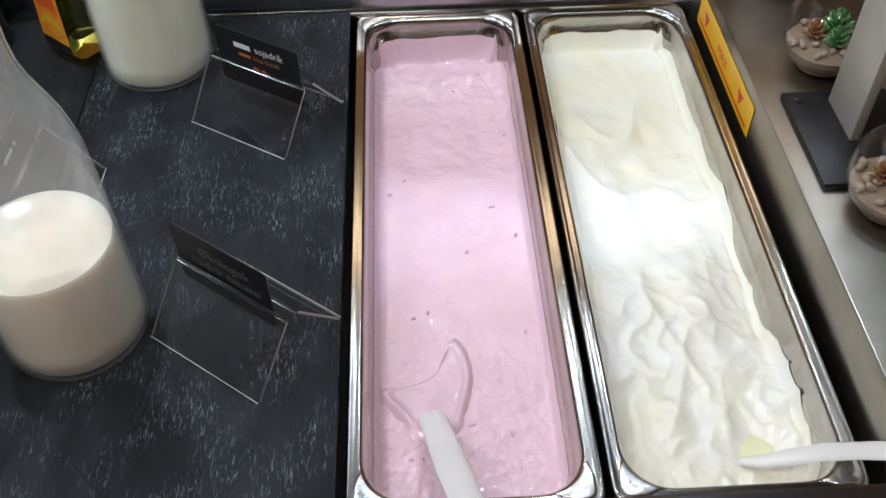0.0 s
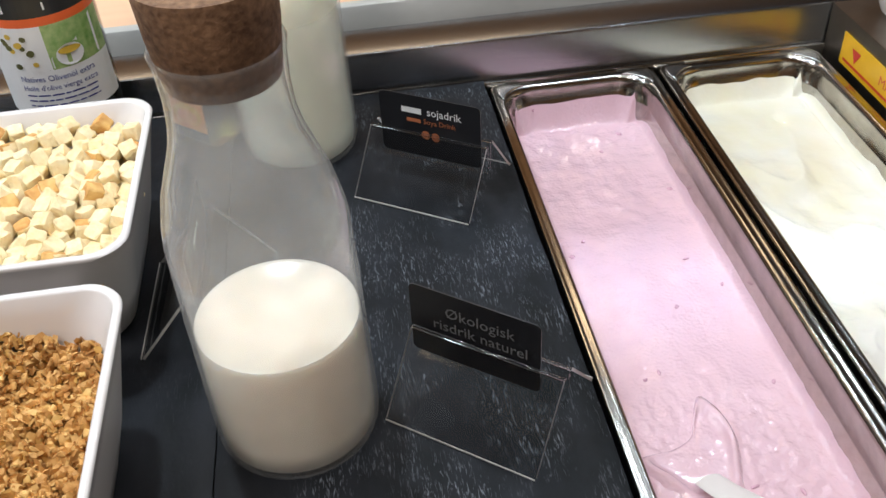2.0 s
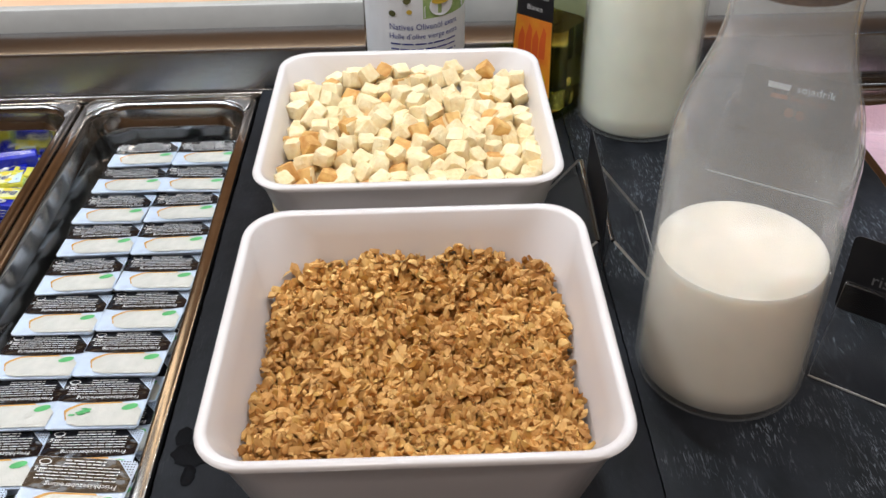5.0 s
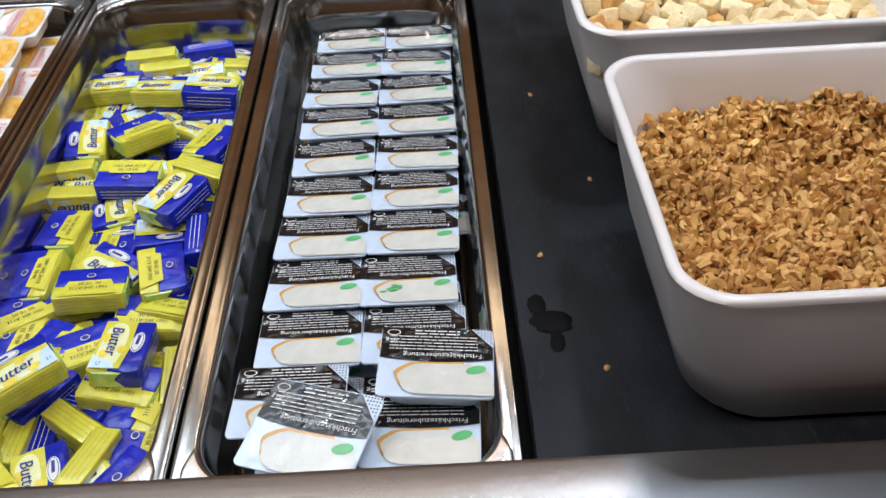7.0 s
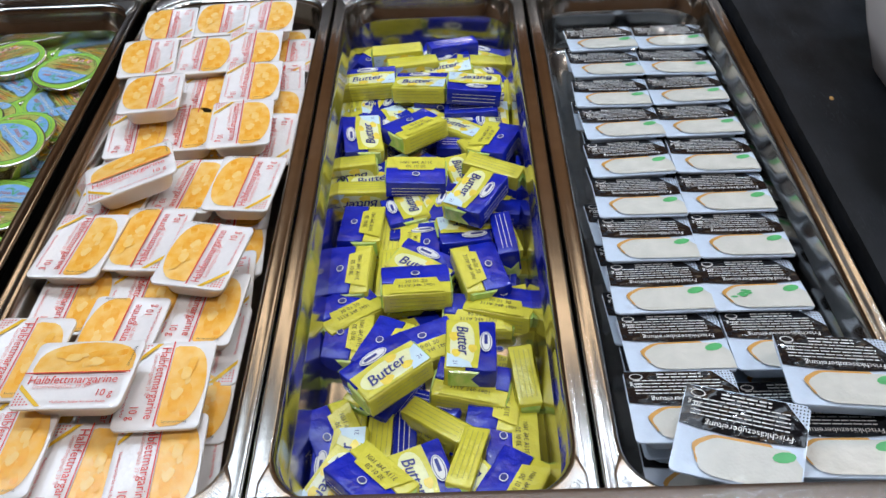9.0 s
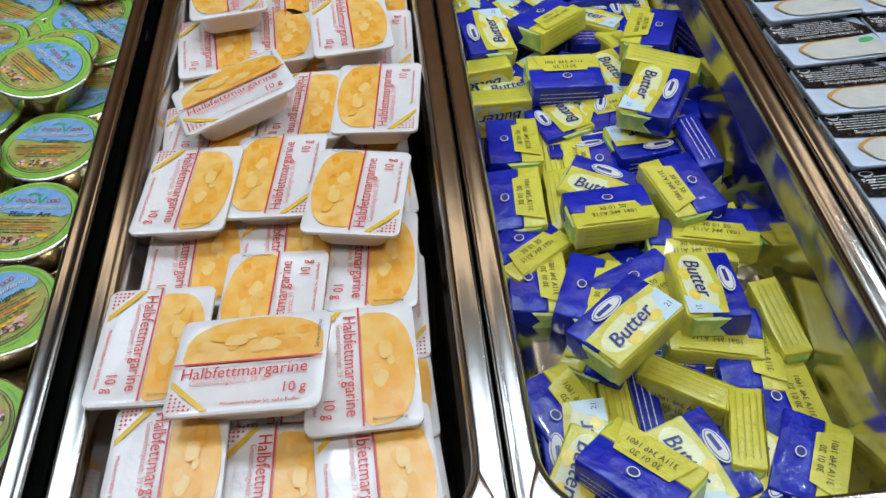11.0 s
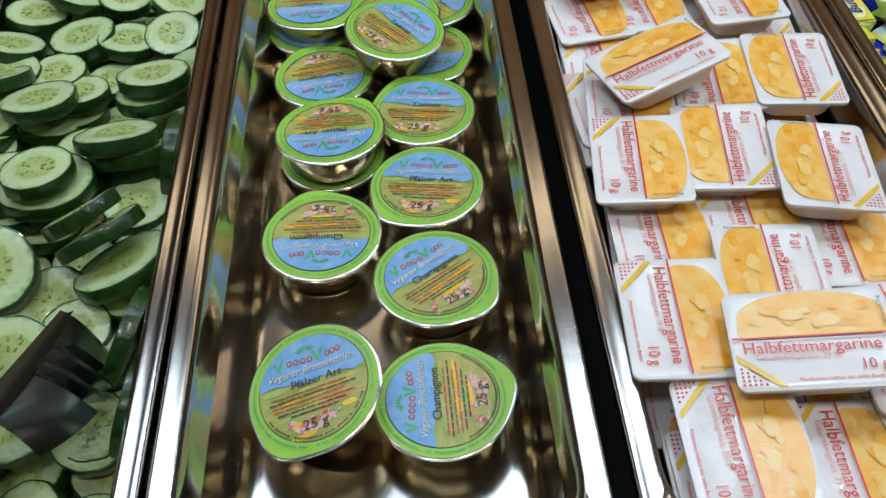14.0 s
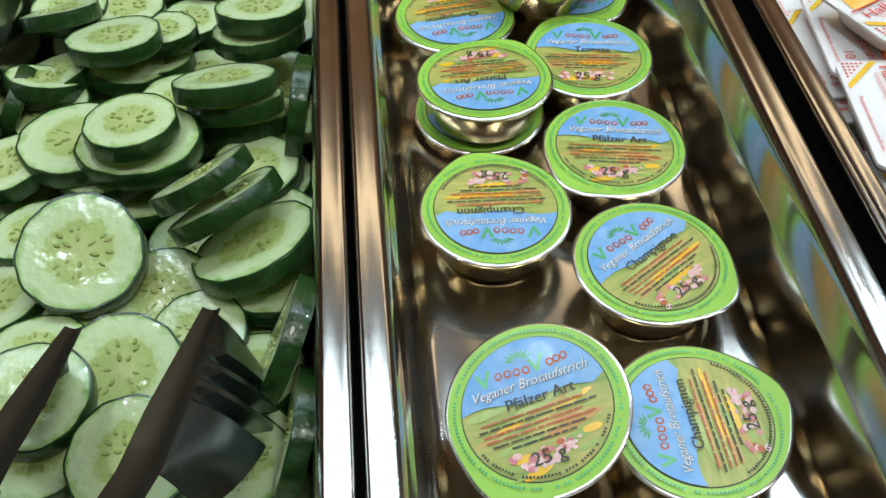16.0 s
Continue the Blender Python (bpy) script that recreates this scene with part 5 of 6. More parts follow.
tagged(ob, "packed croutons under the top layer", "croutons", kind="stuff")

# ---- granola ----
GRANOLA = mat("granola_cluster", (0.75, 0.43, 0.13), 0.7, 0, 180, 0.3, 0.0006, 400, second=(0.40, 0.18, 0.045))
OAT = mat("oat_flake", (0.85, 0.54, 0.18), 0.65, 0, 120, 0.25, 0.0004, 400, second=(0.44, 0.22, 0.06))
CORN = mat("pale_flake", (0.78, 0.53, 0.18), 0.55, 0, 120, 0.2, 0.0004, 300, second=(0.62, 0.34, 0.07))


def granola_level(u, v):
    h = 0.071 + 0.009 * max(0, -v) ** 1.2 + 0.004 * v * v + 0.004 * max(0, v) ** 2 + 0.004 * noise.noise(Vector((u * 2.2, v * 2.2, 3))) - 0.007 * math.exp(-((u - 0.1) ** 2 + (v - 0.35) ** 2) / 0.12)
    return h + 0.009 * noise.noise(Vector((u * 5, v * 5, 8))) - 0.004 * max(0.0, noise.noise(Vector((u * 9, v * 9, 21))))


gx, gy = -0.3635, 0.0885
verts, faces, index = [], [], []
base = bmesh.new()
bmesh.ops.create_icosphere(base, subdivisions=1, radius=1.0)
base.verts.ensure_lookup_table()
bv = [v.co.copy() for v in base.verts]
bf = [[v.index for v in f.verts] for f in base.faces]
base.free()
for i in range(8600):
    u, v = rnd.uniform(-1, 1), rnd.uniform(-1, 1)
    if abs(u) ** 7 + abs(v) ** 7 > 1:
        continue
    depth = rnd.random() ** 2 * 0.010
    z = granola_level(u, v) - depth + rnd.uniform(0, 0.003)
    half = 0.0725 + 0.0105 * (z - 0.044) / 0.048
    x, y = gx + u * half, gy + v * half
    m = pose(x, y, z, rnd.uniform(0, 360), rnd.uniform(0, 360), rnd.uniform(0, 360))
    k0 = len(verts)
    kind = rnd.random()
    if kind < 0.42:
        s = Vector((rnd.uniform(0.0016, 0.0050), rnd.uniform(0.0013, 0.0034), rnd.uniform(0.0010, 0.0024)))
        o = rnd.uniform(0, 50)
        for p in bv:
            verts.append(m @ (Vector((p.x * s.x, p.y * s.y, p.z * s.z)) * (1 + 0.9 * noise.noise(p * 2.3 + Vector((o, 0, 0))))))
        for f in bf:
            faces.append([k0 + q for q in f])
            index.append(0 if kind < 0.25 else 1)
    else:
        a, b, bend = rnd.uniform(0.0014, 0.0052), rnd.uniform(0.0007, 0.0026), rnd.uniform(-260, 260)
        for r_ in range(2):
            for q in range(4):
                for w in range(3):
                    px, py = -a + 2 * a * q / 3, (-b + b * w) * (0.6 if q in (0, 3) else 1) * (1 + 0.5 * noise.noise(Vector((q * 3.1, w, i))))
                    verts.append(m @ Vector((px, py, bend * (px * px - 0.6 * py * py) * 0.5 + 0.0005 * r_ + 0.0012 * noise.noise(Vector((px * 500, py * 500, i))))))
        mi = 2 if kind > 0.86 else 1 if kind > 0.58 else 0
        for q in range(3):
            for w in range(2):
                c = k0 + q * 3 + w
                faces.append([c + 1, c, c + 3, c + 4])
                faces.append([c + 12, c + 13, c + 16, c + 15])
                index += [mi, mi]
mesh = bpy.data.meshes.new("granola")
mesh.from_pydata([tuple(v) for v in verts], [], faces)
for m_ in (GRANOLA, OAT, CORN):
    mesh.materials.append(m_)
mesh.polygons.foreach_set("material_index", index)
mesh.polygons.foreach_set("use_smooth", [len(f_) == 4 for f_ in faces])
tagged(new("granola", mesh), "crunchy golden brown granola clusters heaped in a bowl", "granola", kind="stuff")
bed = bmesh.new()
n_ = 24
rows = []
for j in range(n_ + 1):
    rows.append([])
    for i in range(n_ + 1):
        u, v = -1 + 2 * i / n_, -1 + 2 * j / n_
        k = 1 / max(1.0, (abs(u) ** 7 + abs(v) ** 7) ** (1 / 7))
        rows[-1].append(bed.verts.new((gx + u * k * 0.077, gy + v * k * 0.077, granola_level(u * k, v * k) - 0.007)))
for j in range(n_):
    for i in range(n_):
        bed.faces.new((rows[j][i], rows[j][i + 1], rows[j + 1][i + 1], rows[j + 1][i]))
tagged(part("granola_bed", bed, GRANOLA), "fine granola crumbs between the clusters", "granola", kind="stuff")
for i, (x, y) in enumerate(((-0.452, 0.208), (-0.468, 0.055), (-0.49, 0.14), (-0.477, 0.31))):
    bm = bmesh.new()
    bmesh.ops.create_icosphere(bm, subdivisions=1, radius=0.0016)
    for v in bm.verts:
        v.co *= 1 + 0.5 * noise.noise(v.co * 700 + Vector((i, 0, 0)))
    ob = part("granola_crumb", bm, OAT, smooth=0)
    ob.location = (x, y, SLATE_TOP + 0.0012)
    tagged(ob, "tiny golden crumb fallen on the slate", "crumb", "fallen crumbs")


WET = mat("wet_slate_film", (0.003, 0.003, 0.004), 0.6, 0, 60, 0.2, 0.0006, 200, spec=0.08)
bm = bmesh.new()
for wx, wy, wr, wk in ((0.0, 0.0, 0.0105, 0.8), (-0.006, 0.013, 0.005, 1.5), (0.001, -0.014, 0.004, 1.8)):
    rim_ = [(wr * (1 + 0.32 * noise.noise(Vector((2.2 * math.cos(q), 2.2 * math.sin(q), wr * 900)))) * math.cos(q), wr * wk * (1 + 0.32 * noise.noise(Vector((2.2 * math.cos(q), 2.2 * math.sin(q), wr * 700)))) * math.sin(q)) for q in [2 * math.pi * i / 26 for i in range(26)]]
    loft(bm, [[(wx + p[0], wy + p[1], 0.0) for p in rim_], [(wx + p[0] * 0.9, wy + p[1] * 0.9, 0.0003) for p in rim_]], start=False)
ob = part("water_splash", bm, WET, smooth=60)
ob.matrix_world = pose(-0.490, 0.089, SLATE_TOP + 0.0004)
tagged(ob, "dark wet splash drying on the slate", "splash")


# ---- acrylic label holders ----
def holder(x, y, rz, card_x, lines, label):
    t = thing("label_holder", pose(x, y, SLATE_TOP + 0.0012, 0, 0, rz), label, "label holder", "acrylic label holders")
    w = 0.0495
    prof = [(-0.0415, 0.0), (-0.0055, 0.045), (-0.003, 0.0445), (-0.0015, 0.0185), (0.0015, 0.0185), (0.003, 0.0445), (0.0055, 0.045), (0.0415, 0.0)]
    bm = bmesh.new()
    th = 0.0018
    up = []
    for i, p in enumerate(prof):
        a = Vector(prof[max(i - 1, 0)])
        b = Vector(prof[min(i + 1, len(prof) - 1)])
        d = (b - a).normalized()
        up.append((p[0] - d.y * th * 0.5, p[1] + d.x * th * 0.5, p[0] + d.y * th * 0.5, p[1] - d.x * th * 0.5))
    low = min(q[3] for q in up)
    for s, e in zip(up, up[1:]):
        vs = [bm.verts.new((sx, c[k], c[k + 1] - low)) for sx in (-w, w) for c in (s, e) for k in (0, 2)]
        a0, a1, b0, b1, c0, c1, d0, d1 = vs
        for f in ((a0, b0, b1, a1), (c0, c1, d1, d0), (a0, c0, d0, b0), (a1, b1, d1, c1)):
            bm.faces.new(f)
    bmesh.ops.remove_doubles(bm, verts=bm.verts, dist=0.00005)
    bmesh.ops.recalc_face_normals(bm, faces=bm.faces)
    part("acrylic_stand", bm, ACRYLIC, t, "clear folded acrylic", smooth=0)
    # light gathered in the foot edges, put in as opaque pale strips
    for sy in (-1, 1):
        e = block(-w, sy * 0.0432 - 0.0002, 0.0, w, sy * 0.0432 + 0.0002, 0.0012)
        part("bright_edge", e, GREY_EDGE, t, "cut edge with its caught light put into the colour", smooth=0)
    # glass rods added along both folds to give their bright highlight line
    for sy in (-1, 1):
        lip = loft(bmesh.new(), [[(sx * w, sy * 0.0046 + 0.0013 * math.cos(a), 0.0452 - low + 0.0010 * math.sin(a)) for a in [2 * math.pi * k / 10 for k in range(10)]] for sx in (-1, 1)])
        bmesh.ops.recalc_face_normals(lip, faces=lip.faces)
        part("rounded_bend", lip, CLEAR, t, "clear rod added for the bright line on the bend", smooth=50)
    # the side cut edges carry the same light as pale colour
    for sx in (-1, 1):
        e = bmesh.new()
        for s, e2 in zip(up, up[1:]):
            if abs(s[0] - e2[0]) > 0.01:
                q = [e.verts.new((sx * (w + 0.0002), c[k], c[k + 1] - low)) for c, k in ((s, 0), (e2, 0), (e2, 2), (s, 2))]
                e.faces.new(q)
        part("cut_edge", e, GREY_EDGE, t, "cut edge with its caught light put into the colour", smooth=0)
    card = part("card", loft(bmesh.new(), [[(px, -0.0004, pz) for px, _, pz in [(q[0] + card_x, 0, q[1] + 0.0495) for q in rr(0.0855, 0.054, 0.004, 0, 4)]], [(px, 0.0004, pz) for px, _, pz in [(q[0] + card_x, 0, q[1] + 0.0495) for q in rr(0.0855, 0.054, 0.004, 0, 4)]]]), CARD_BLACK, t, "black printed card", smooth=40)
    bm = bmesh.new()
    for txt, size, cx_, cz, mi, bold in lines:
        if txt == "bar":
            bars(bm, card_x + cx_ - size * 3.2, card_x + cx_ + size * 3.2, [cz], size, 0, mi, 3)
        elif txt == "dot":
            poly(bm, shapely(lambda a: (card_x + cx_ + size * math.cos(a), cz + size * 1.1 * math.sin(a)), 14), 0, mi)
        elif txt == "brand":
            poly(bm, [(card_x + cx_ - bold, cz - size * 0.33), (card_x + cx_ + bold, cz - size * 0.33), (card_x + cx_ + bold, cz + size * 0.33), (card_x + cx_ - bold, cz + size * 0.33)], 0, mi)
        else:
            words(bm, txt, size, card_x + cx_, cz, 0, 0, mi, 0.95)
    bmesh.ops.transform(bm, matrix=pose(0, -0.0009, 0, 90, 0, 0), verts=bm.verts)
    part("card_lettering", bm, [INK_WHITE, INK_ORANGE, INK_GREY], t, "printed lettering", smooth=0)
    return t


INK_GREY = mat("grey_ink", (0.16, 0.16, 0.16), 0.4, vary=0.1)
holder(-0.068, 0.1385, -37.2, -0.010, [("Økologisk", 0.0115, 0.004, 0.062, 2, 0), ("risdrik naturel", 0.0115, 0.004, 0.0505, 2, 0)], "clear acrylic holder with a black rice milk card")
holder(-0.071, 0.3745, -33.0, 0.000, [("brand", 0.0075, -0.0150, 0.0635, 0, 0.0085), ("sojadrik", 0.0096, 0.0125, 0.0640, 0, 0), ("brand", 0.005, -0.0135, 0.0550, 1, 0.0060), ("Soya Drink", 0.0064, 0.0085, 0.0552, 1, 0), ("dot", 0.0036, -0.0038, 0.043, 1, 0), ("dot", 0.0036, 0.0046, 0.0425, 1, 0)], "clear acrylic holder with a black soy milk card")
holder(-0.243, 0.262, 88, 0.0, [("bar", 0.004, 0, 0.062, 0, 0)], "clear acrylic holder standing beside the bowls")


# ---- bottles at the back ----
OLIVE_GLASS = mat("dark_olive_glass", (0.012, 0.016, 0.006), 0.06, 0, 20, 0.1, coat=0.5)
PAPER = mat("white_paper_label", (0.76, 0.77, 0.78), 0.45, 0, 60, 0.03)
ORANGE_BAND = mat("orange_band_print", (0.75, 0.12, 0.02), 0.4, vary=0.06)
GREEN_PRINT = mat("green_herb_print", (0.10, 0.26, 0.04), 0.4, 0, 140, 0.4, second=(0.42, 0.52, 0.22))
OIL = mat("golden_oil_print", (0.62, 0.42, 0.05), 0.3, vary=0.2)
SUNSET = mat("orange_sunset_print", (0.85, 0.40, 0.02), 0.4, 0, 90, 0.25, second=(0.80, 0.20, 0.02))


def wrap(bm, R):
    for v in bm.verts:
        a = v.co.x / R
        v.co = Vector(((R + v.co.z) * math.sin(a), -(R + v.co.z) * math.cos(a), v.co.y))
    return bm


def sheet(bm, x0, x1, y0, y1, z, mi, n=10):
    for i in range(n):
        a, b = x0 + (x1 - x0) * i / n, x0 + (x1 - x0) * (i + 1) / n
        poly(bm, [(a, y0), (b, y0), (b, y1), (a, y1)], z, mi)


t = thing("olive_oil_bottle", pose(-0.3635, 0.4925, SLATE_TOP + 0.001, 0, 0, 8), "dark olive oil bottle with a white and black label", "bottle")
R = 0.0425
part("glass_body", lathe([(0, 0), (R - 0.003, 0), (R, 0.004), (R, 0.185), (R * 0.93, 0.200), (R * 0.6, 0.222), (0.0155, 0.236), (0.0150, 0.275), (0.017, 0.277), (0.017, 0.290), (0, 0.291)], 48), OLIVE_GLASS, t, smooth=40)
lab = bmesh.new()
sheet(lab, -0.056, 0.056, 0.056, 0.096, 0.0006, 0, 24)
sheet(lab, -0.056, 0.002, 0.096, 0.133, 0.0006, 0, 14)
sheet(lab, 0.002, 0.056, 0.096, 0.133, 0.0006, 1, 12)
sheet(lab, -0.056, 0.056, 0.133, 0.140, 0.0006, 2, 24)
sheet(lab, -0.056, 0.056, 0.140, 0.172, 0.0006, 3, 24)
part("label", wrap(lab, R), [PAPER, GREEN_PRINT, ORANGE_BAND, CARD_BLACK], t, "paper label", smooth=60)
pr = bmesh.new()
r = random.Random(3)
for i in range(13):
    ax, ay, s = r.uniform(-0.030, -0.006), r.uniform(0.100, 0.126), r.uniform(0.0022, 0.003)
    poly(pr, shapely(lambda a: (ax + s * math.cos(a), ay + s * 0.9 * math.sin(a)), 10), 0.0011 + 0.00002 * i, 0 if i % 3 else 1)
poly(pr, shapely(lambda a: (0.018 + 0.011 * math.cos(a), 0.106 + 0.009 * math.sin(a)), 18), 0.0011, 2)
poly(pr, shapely(lambda a: (0.018 + 0.009 * math.cos(a), 0.110 + 0.003 * math.sin(a)), 18), 0.0014, 1)
poly(pr, [(0.003, 0.097), (0.044, 0.097), (0.044, 0.131), (0.024, 0.116), (0.003, 0.106)], 0.0010, 2)
poly(pr, [(-0.034, 0.144), (-0.026, 0.144), (-0.026, 0.152), (-0.034, 0.152)], 0.0011, 4)
poly(pr, [(-0.022, 0.145), (0.010, 0.145), (0.010, 0.151), (-0.022, 0.151)], 0.0011, 2)
words(pr, "Natives Olivenöl extra", 0.0072, 0.004, 0.0895, 0.0011, 0, 3, 0.9)
words(pr, "Huile d'olive vierge extra", 0.0066, 0.004, 0.0815, 0.0011, 0, 3, 0.9)
bars(pr, -0.025, 0.032, [0.075, 0.0705, 0.066], 0.0012, 0.0011, 3, 5)
part("label_print", wrap(pr, R), [OLIVE_INK := mat("olive_print", (0.10, 0.10, 0.025), 0.4, vary=0.3), OIL, PAPER, INK_NAVY, ORANGE_BAND], t, "printed olives, oil and lettering", smooth=0)

t = thing("vinegar_bottle", pose(-0.2477, 0.485, SLATE_TOP + 0.001, 0, 0, -41), "square glass bottle of pale vinegar with an orange label", "bottle")
VIN_GLASS = acrylic("pale_green_glass", (0.78, 0.82, 0.62))
VINEGAR = glass("golden_vinegar", (0.92, 0.80, 0.25), 0.02, 1.35)
part("glass_body", loft(bmesh.new(), [rr(0.050, 0.050, 0.008, 0, 5), rr(0.056, 0.056, 0.008, 0.004, 5), rr(0.0535, 0.0535, 0.008, 0.03, 5), rr(0.0425, 0.0425, 0.009, 0.14, 5), rr(0.034, 0.034, 0.011, 0.190, 5), rr(0.026, 0.026, 0.012, 0.215, 5), rr(0.026, 0.026, 0.012, 0.245, 5)]), VIN_GLASS, t, smooth=40)
part("vinegar", loft(bmesh.new(), [rr(0.046, 0.046, 0.007, 0.006, 5), rr(0.0500, 0.0500, 0.007, 0.03, 5), rr(0.0455, 0.0455, 0.009, 0.078, 5)]), VINEGAR, t, "golden vinegar", smooth=40)
part("stopper", lathe([(0, 0.2455), (0.014, 0.2455), (0.014, 0.268), (0.012, 0.27), (0, 0.27)], 24), CARD_BLACK, t, "black screw cap")
lab = bmesh.new()
poly(lab, [(-0.021, 0.012), (0.021, 0.012), (0.0160, 0.140), (-0.0160, 0.140)], 0, 0)
poly(lab, [(-0.0205, 0.022), (0.0205, 0.022), (0.0175, 0.088), (-0.0175, 0.088)], 0.0004, 1)
for i in range(4):
    x = -0.014 + 0.007 * i
    poly(lab, [(x, 0.055), (x + 0.006, 0.055), (x + 0.006, 0.072 + 0.006 * (i % 2)), (x + 0.003, 0.079 + 0.004 * (i % 2)), (x, 0.070)], 0.0007, 2)
poly(lab, shapely(lambda a: (0.016 * math.cos(a), 0.036 + 0.010 * math.sin(a)), 16), 0.0007, 3)
poly(lab, shapely(lambda a: (0.012 * math.cos(a), 0.034 + 0.007 * math.sin(a)), 16), 0.0010, 1)
words(lab, "Condimento", 0.0054, 0, 0.118, 0.0006, 0, 3, 0.95)
words(lab, "Balsamico", 0.0066, 0, 0.107, 0.0006, 0, 4, 0.98)
words(lab, "Bianco", 0.0060, 0, 0.0965, 0.0006, 0, 4, 0.95)
bmesh.ops.transform(lab, matrix=pose(0, -0.0298, 0, 86.9, 0, 0), verts=lab.verts)
part("label", lab, [CARD_BLACK, SUNSET, ORANGE_BAND, GOLD_INK, INK_WHITE], t, "black and orange paper label", smooth=0)


# ---- spoons ----
def spoon(path, widths, label, coat=None, name="serving_spoon"):
    t = thing(name, pose(0, 0, 0), label, "spoon", "white plastic spoons")
    loops = []
    pts = [Vector(p) for p in path]
    for i, p in enumerate(pts):
        d = (pts[min(i + 1, len(pts) - 1)] - pts[max(i - 1, 0)]).normalized()
        s = d.cross(Vector((0, 0, 1))).normalized()
        n = s.cross(d)
        w, h = widths[i], 0.0022
        loops.append([p + s * (w * math.cos(a)) + n * (h * math.sin(a) - 0.25 * w * math.cos(a) ** 2 * 0.3) for a in [2 * math.pi * k / 16 for k in range(16)]])
    bm = loft(bmesh.new(), loops)
    bmesh.ops.recalc_face_normals(bm, faces=bm.faces)
    part("handle", bm, PLASTIC_WHITE, t, smooth=50)
    return t


s1 = spoon([(0.0575, 0.088, -0.034), (0.0605, 0.072, -0.024), (0.064, 0.050, -0.007), (0.069, 0.015, 0.021), (0.0745, -0.0215, 0.0500), (0.078, -0.045, 0.066), (0.0842, -0.086, 0.093)], [0.009, 0.0095, 0.0100, 0.0102, 0.0095, 0.009, 0.0075], "white plastic serving spoon resting in pink yogurt", name="serving_spoon")
bm = bmesh.new()
outline = [(0.050, 0.0756), (0.033, 0.095), (0.0225, 0.1085), (0.0285, 0.1150), (0.047, 0.1170), (0.061, 0.1240), (0.068, 0.1400), (0.0765, 0.1535), (0.0845, 0.1411), (0.0875, 0.1207), (0.0825, 0.0991), (0.074, 0.0778)]
lift = [0.3, 0.9, 1.0, 0.3, 0.05, 0.05, 0.4, 0.9, 1.25, 1.3, 1.1, 0.4]
nu, nv = 60, 16
grid = []
for j in range(nv + 1):
    q = j / nv * 1.12
    row = []
    for i in range(nu):
        t_ = i / nu * len(outline)
        k, fr = int(t_), t_ - int(t_)
        p0, p1, p2, p3 = (Vector(outline[(k + d) % 12]) for d in (-1, 0, 1, 2))
        edge_ = 0.5 * (2 * p1 + (p2 - p0) * fr + (2 * p0 - 5 * p1 + 4 * p2 - p3) * fr ** 2 + (3 * p1 - p0 - 3 * p2 + p3) * fr ** 3)
        up_ = lift[k] * (1 - fr) + lift[(k + 1) % 12] * fr
        p = Vector((0.061, 0.108)).lerp(edge_, q)
        z = -0.0405 + 0.0050 * up_ * math.exp(-((q - 0.92) / 0.11) ** 2) + 0.0013 * (1 - min(q, 1.0)) - 0.012 * max(0.0, q - 1.0) + 0.0006 * noise.noise(Vector((p.x * 70, p.y * 70, 2)))
        row.append(bm.verts.new((p.x, p.y, z)))
    grid.append(row)
for j in range(1, nv):
    for i in range(nu):
        k = (i + 1) % nu
        bm.faces.new((grid[j][i], grid[j][k], grid[j + 1][k], grid[j + 1][i]))
bm.faces.new(grid[1])
bmesh.ops.recalc_face_normals(bm, faces=bm.faces)
part("spoon_bowl", bm, PINK, s1, "spoon bowl coated in pink yogurt", smooth=0).data.polygons.foreach_set("use_smooth", [True] * (nu * (nv - 1) + 1))
s2 = spoon([(0.262, 0.0375, -0.0315), (0.272, 0.034, -0.0265), (0.290, 0.0315, -0.0175), (0.306, 0.0275, -0.006), (0.322, 0.014, 0.018), (0.338, -0.006, 0.049), (0.352, -0.022, 0.064)], [0.003, 0.005, 0.0062, 0.0075, 0.0085, 0.009, 0.008], "white plastic serving spoon resting in white yogurt")

# ---- sticker on the side of the well ----
STICKER = mat("yellow_sticker", (0.85, 0.48, 0.01), 0.35, 0, 60, 0.05)
t = thing("max_fill_sticker", pose(X1 - 0.0006, 0.412, 0.016, 90, 0, -90), "yellow maximum fill sticker with red arrows", "sticker")
part("backing", loft(bmesh.new(), [rr(0.176, 0.031, 0.001, 0.0, 2), rr(0.176, 0.031, 0.001, 0.0004, 2)]), STICKER, t, smooth=0)
bm = bmesh.new()
poly(bm, [(-0.082, -0.011), (0.080, -0.011), (0.080, -0.0085), (-0.082, -0.0085)], 0.0007, 0)
for x in (-0.062, 0.055):
    poly(bm, [(x - 0.008, 0.007), (x + 0.008, 0.007), (x, -0.006)], 0.0007, 0)
words(bm, "MAX", 0.013, -0.004, 0.001, 0.0007, 0, 0, 1.1)
part("sticker_print", bm, RED_INK, t, "red arrows and lettering", smooth=0)

# ---- succulents in glass globes, sign stand, jug on the side ledge ----
SOIL = mat("pale_gravel", (0.24, 0.17, 0.11), 0.8, 0, 90, 0.3, piece=0.5, second=(0.22, 0.16, 0.10))
PEBBLE = mat("mixed_pebbles", (0.42, 0.34, 0.26), 0.6, 0, 60, 0.3, second=(0.30, 0.22, 0.15))
SUCC = mat("green_succulent", (0.05, 0.16, 0.05), 0.4, 0, 200, 0.3, second=(0.16, 0.32, 0.10))
SUCC_RED = mat("red_succulent", (0.42, 0.10, 0.08), 0.4, 0, 200, 0.3, second=(0.30, 0.22, 0.08))
GLOBE = acrylic("thin_globe_glass")


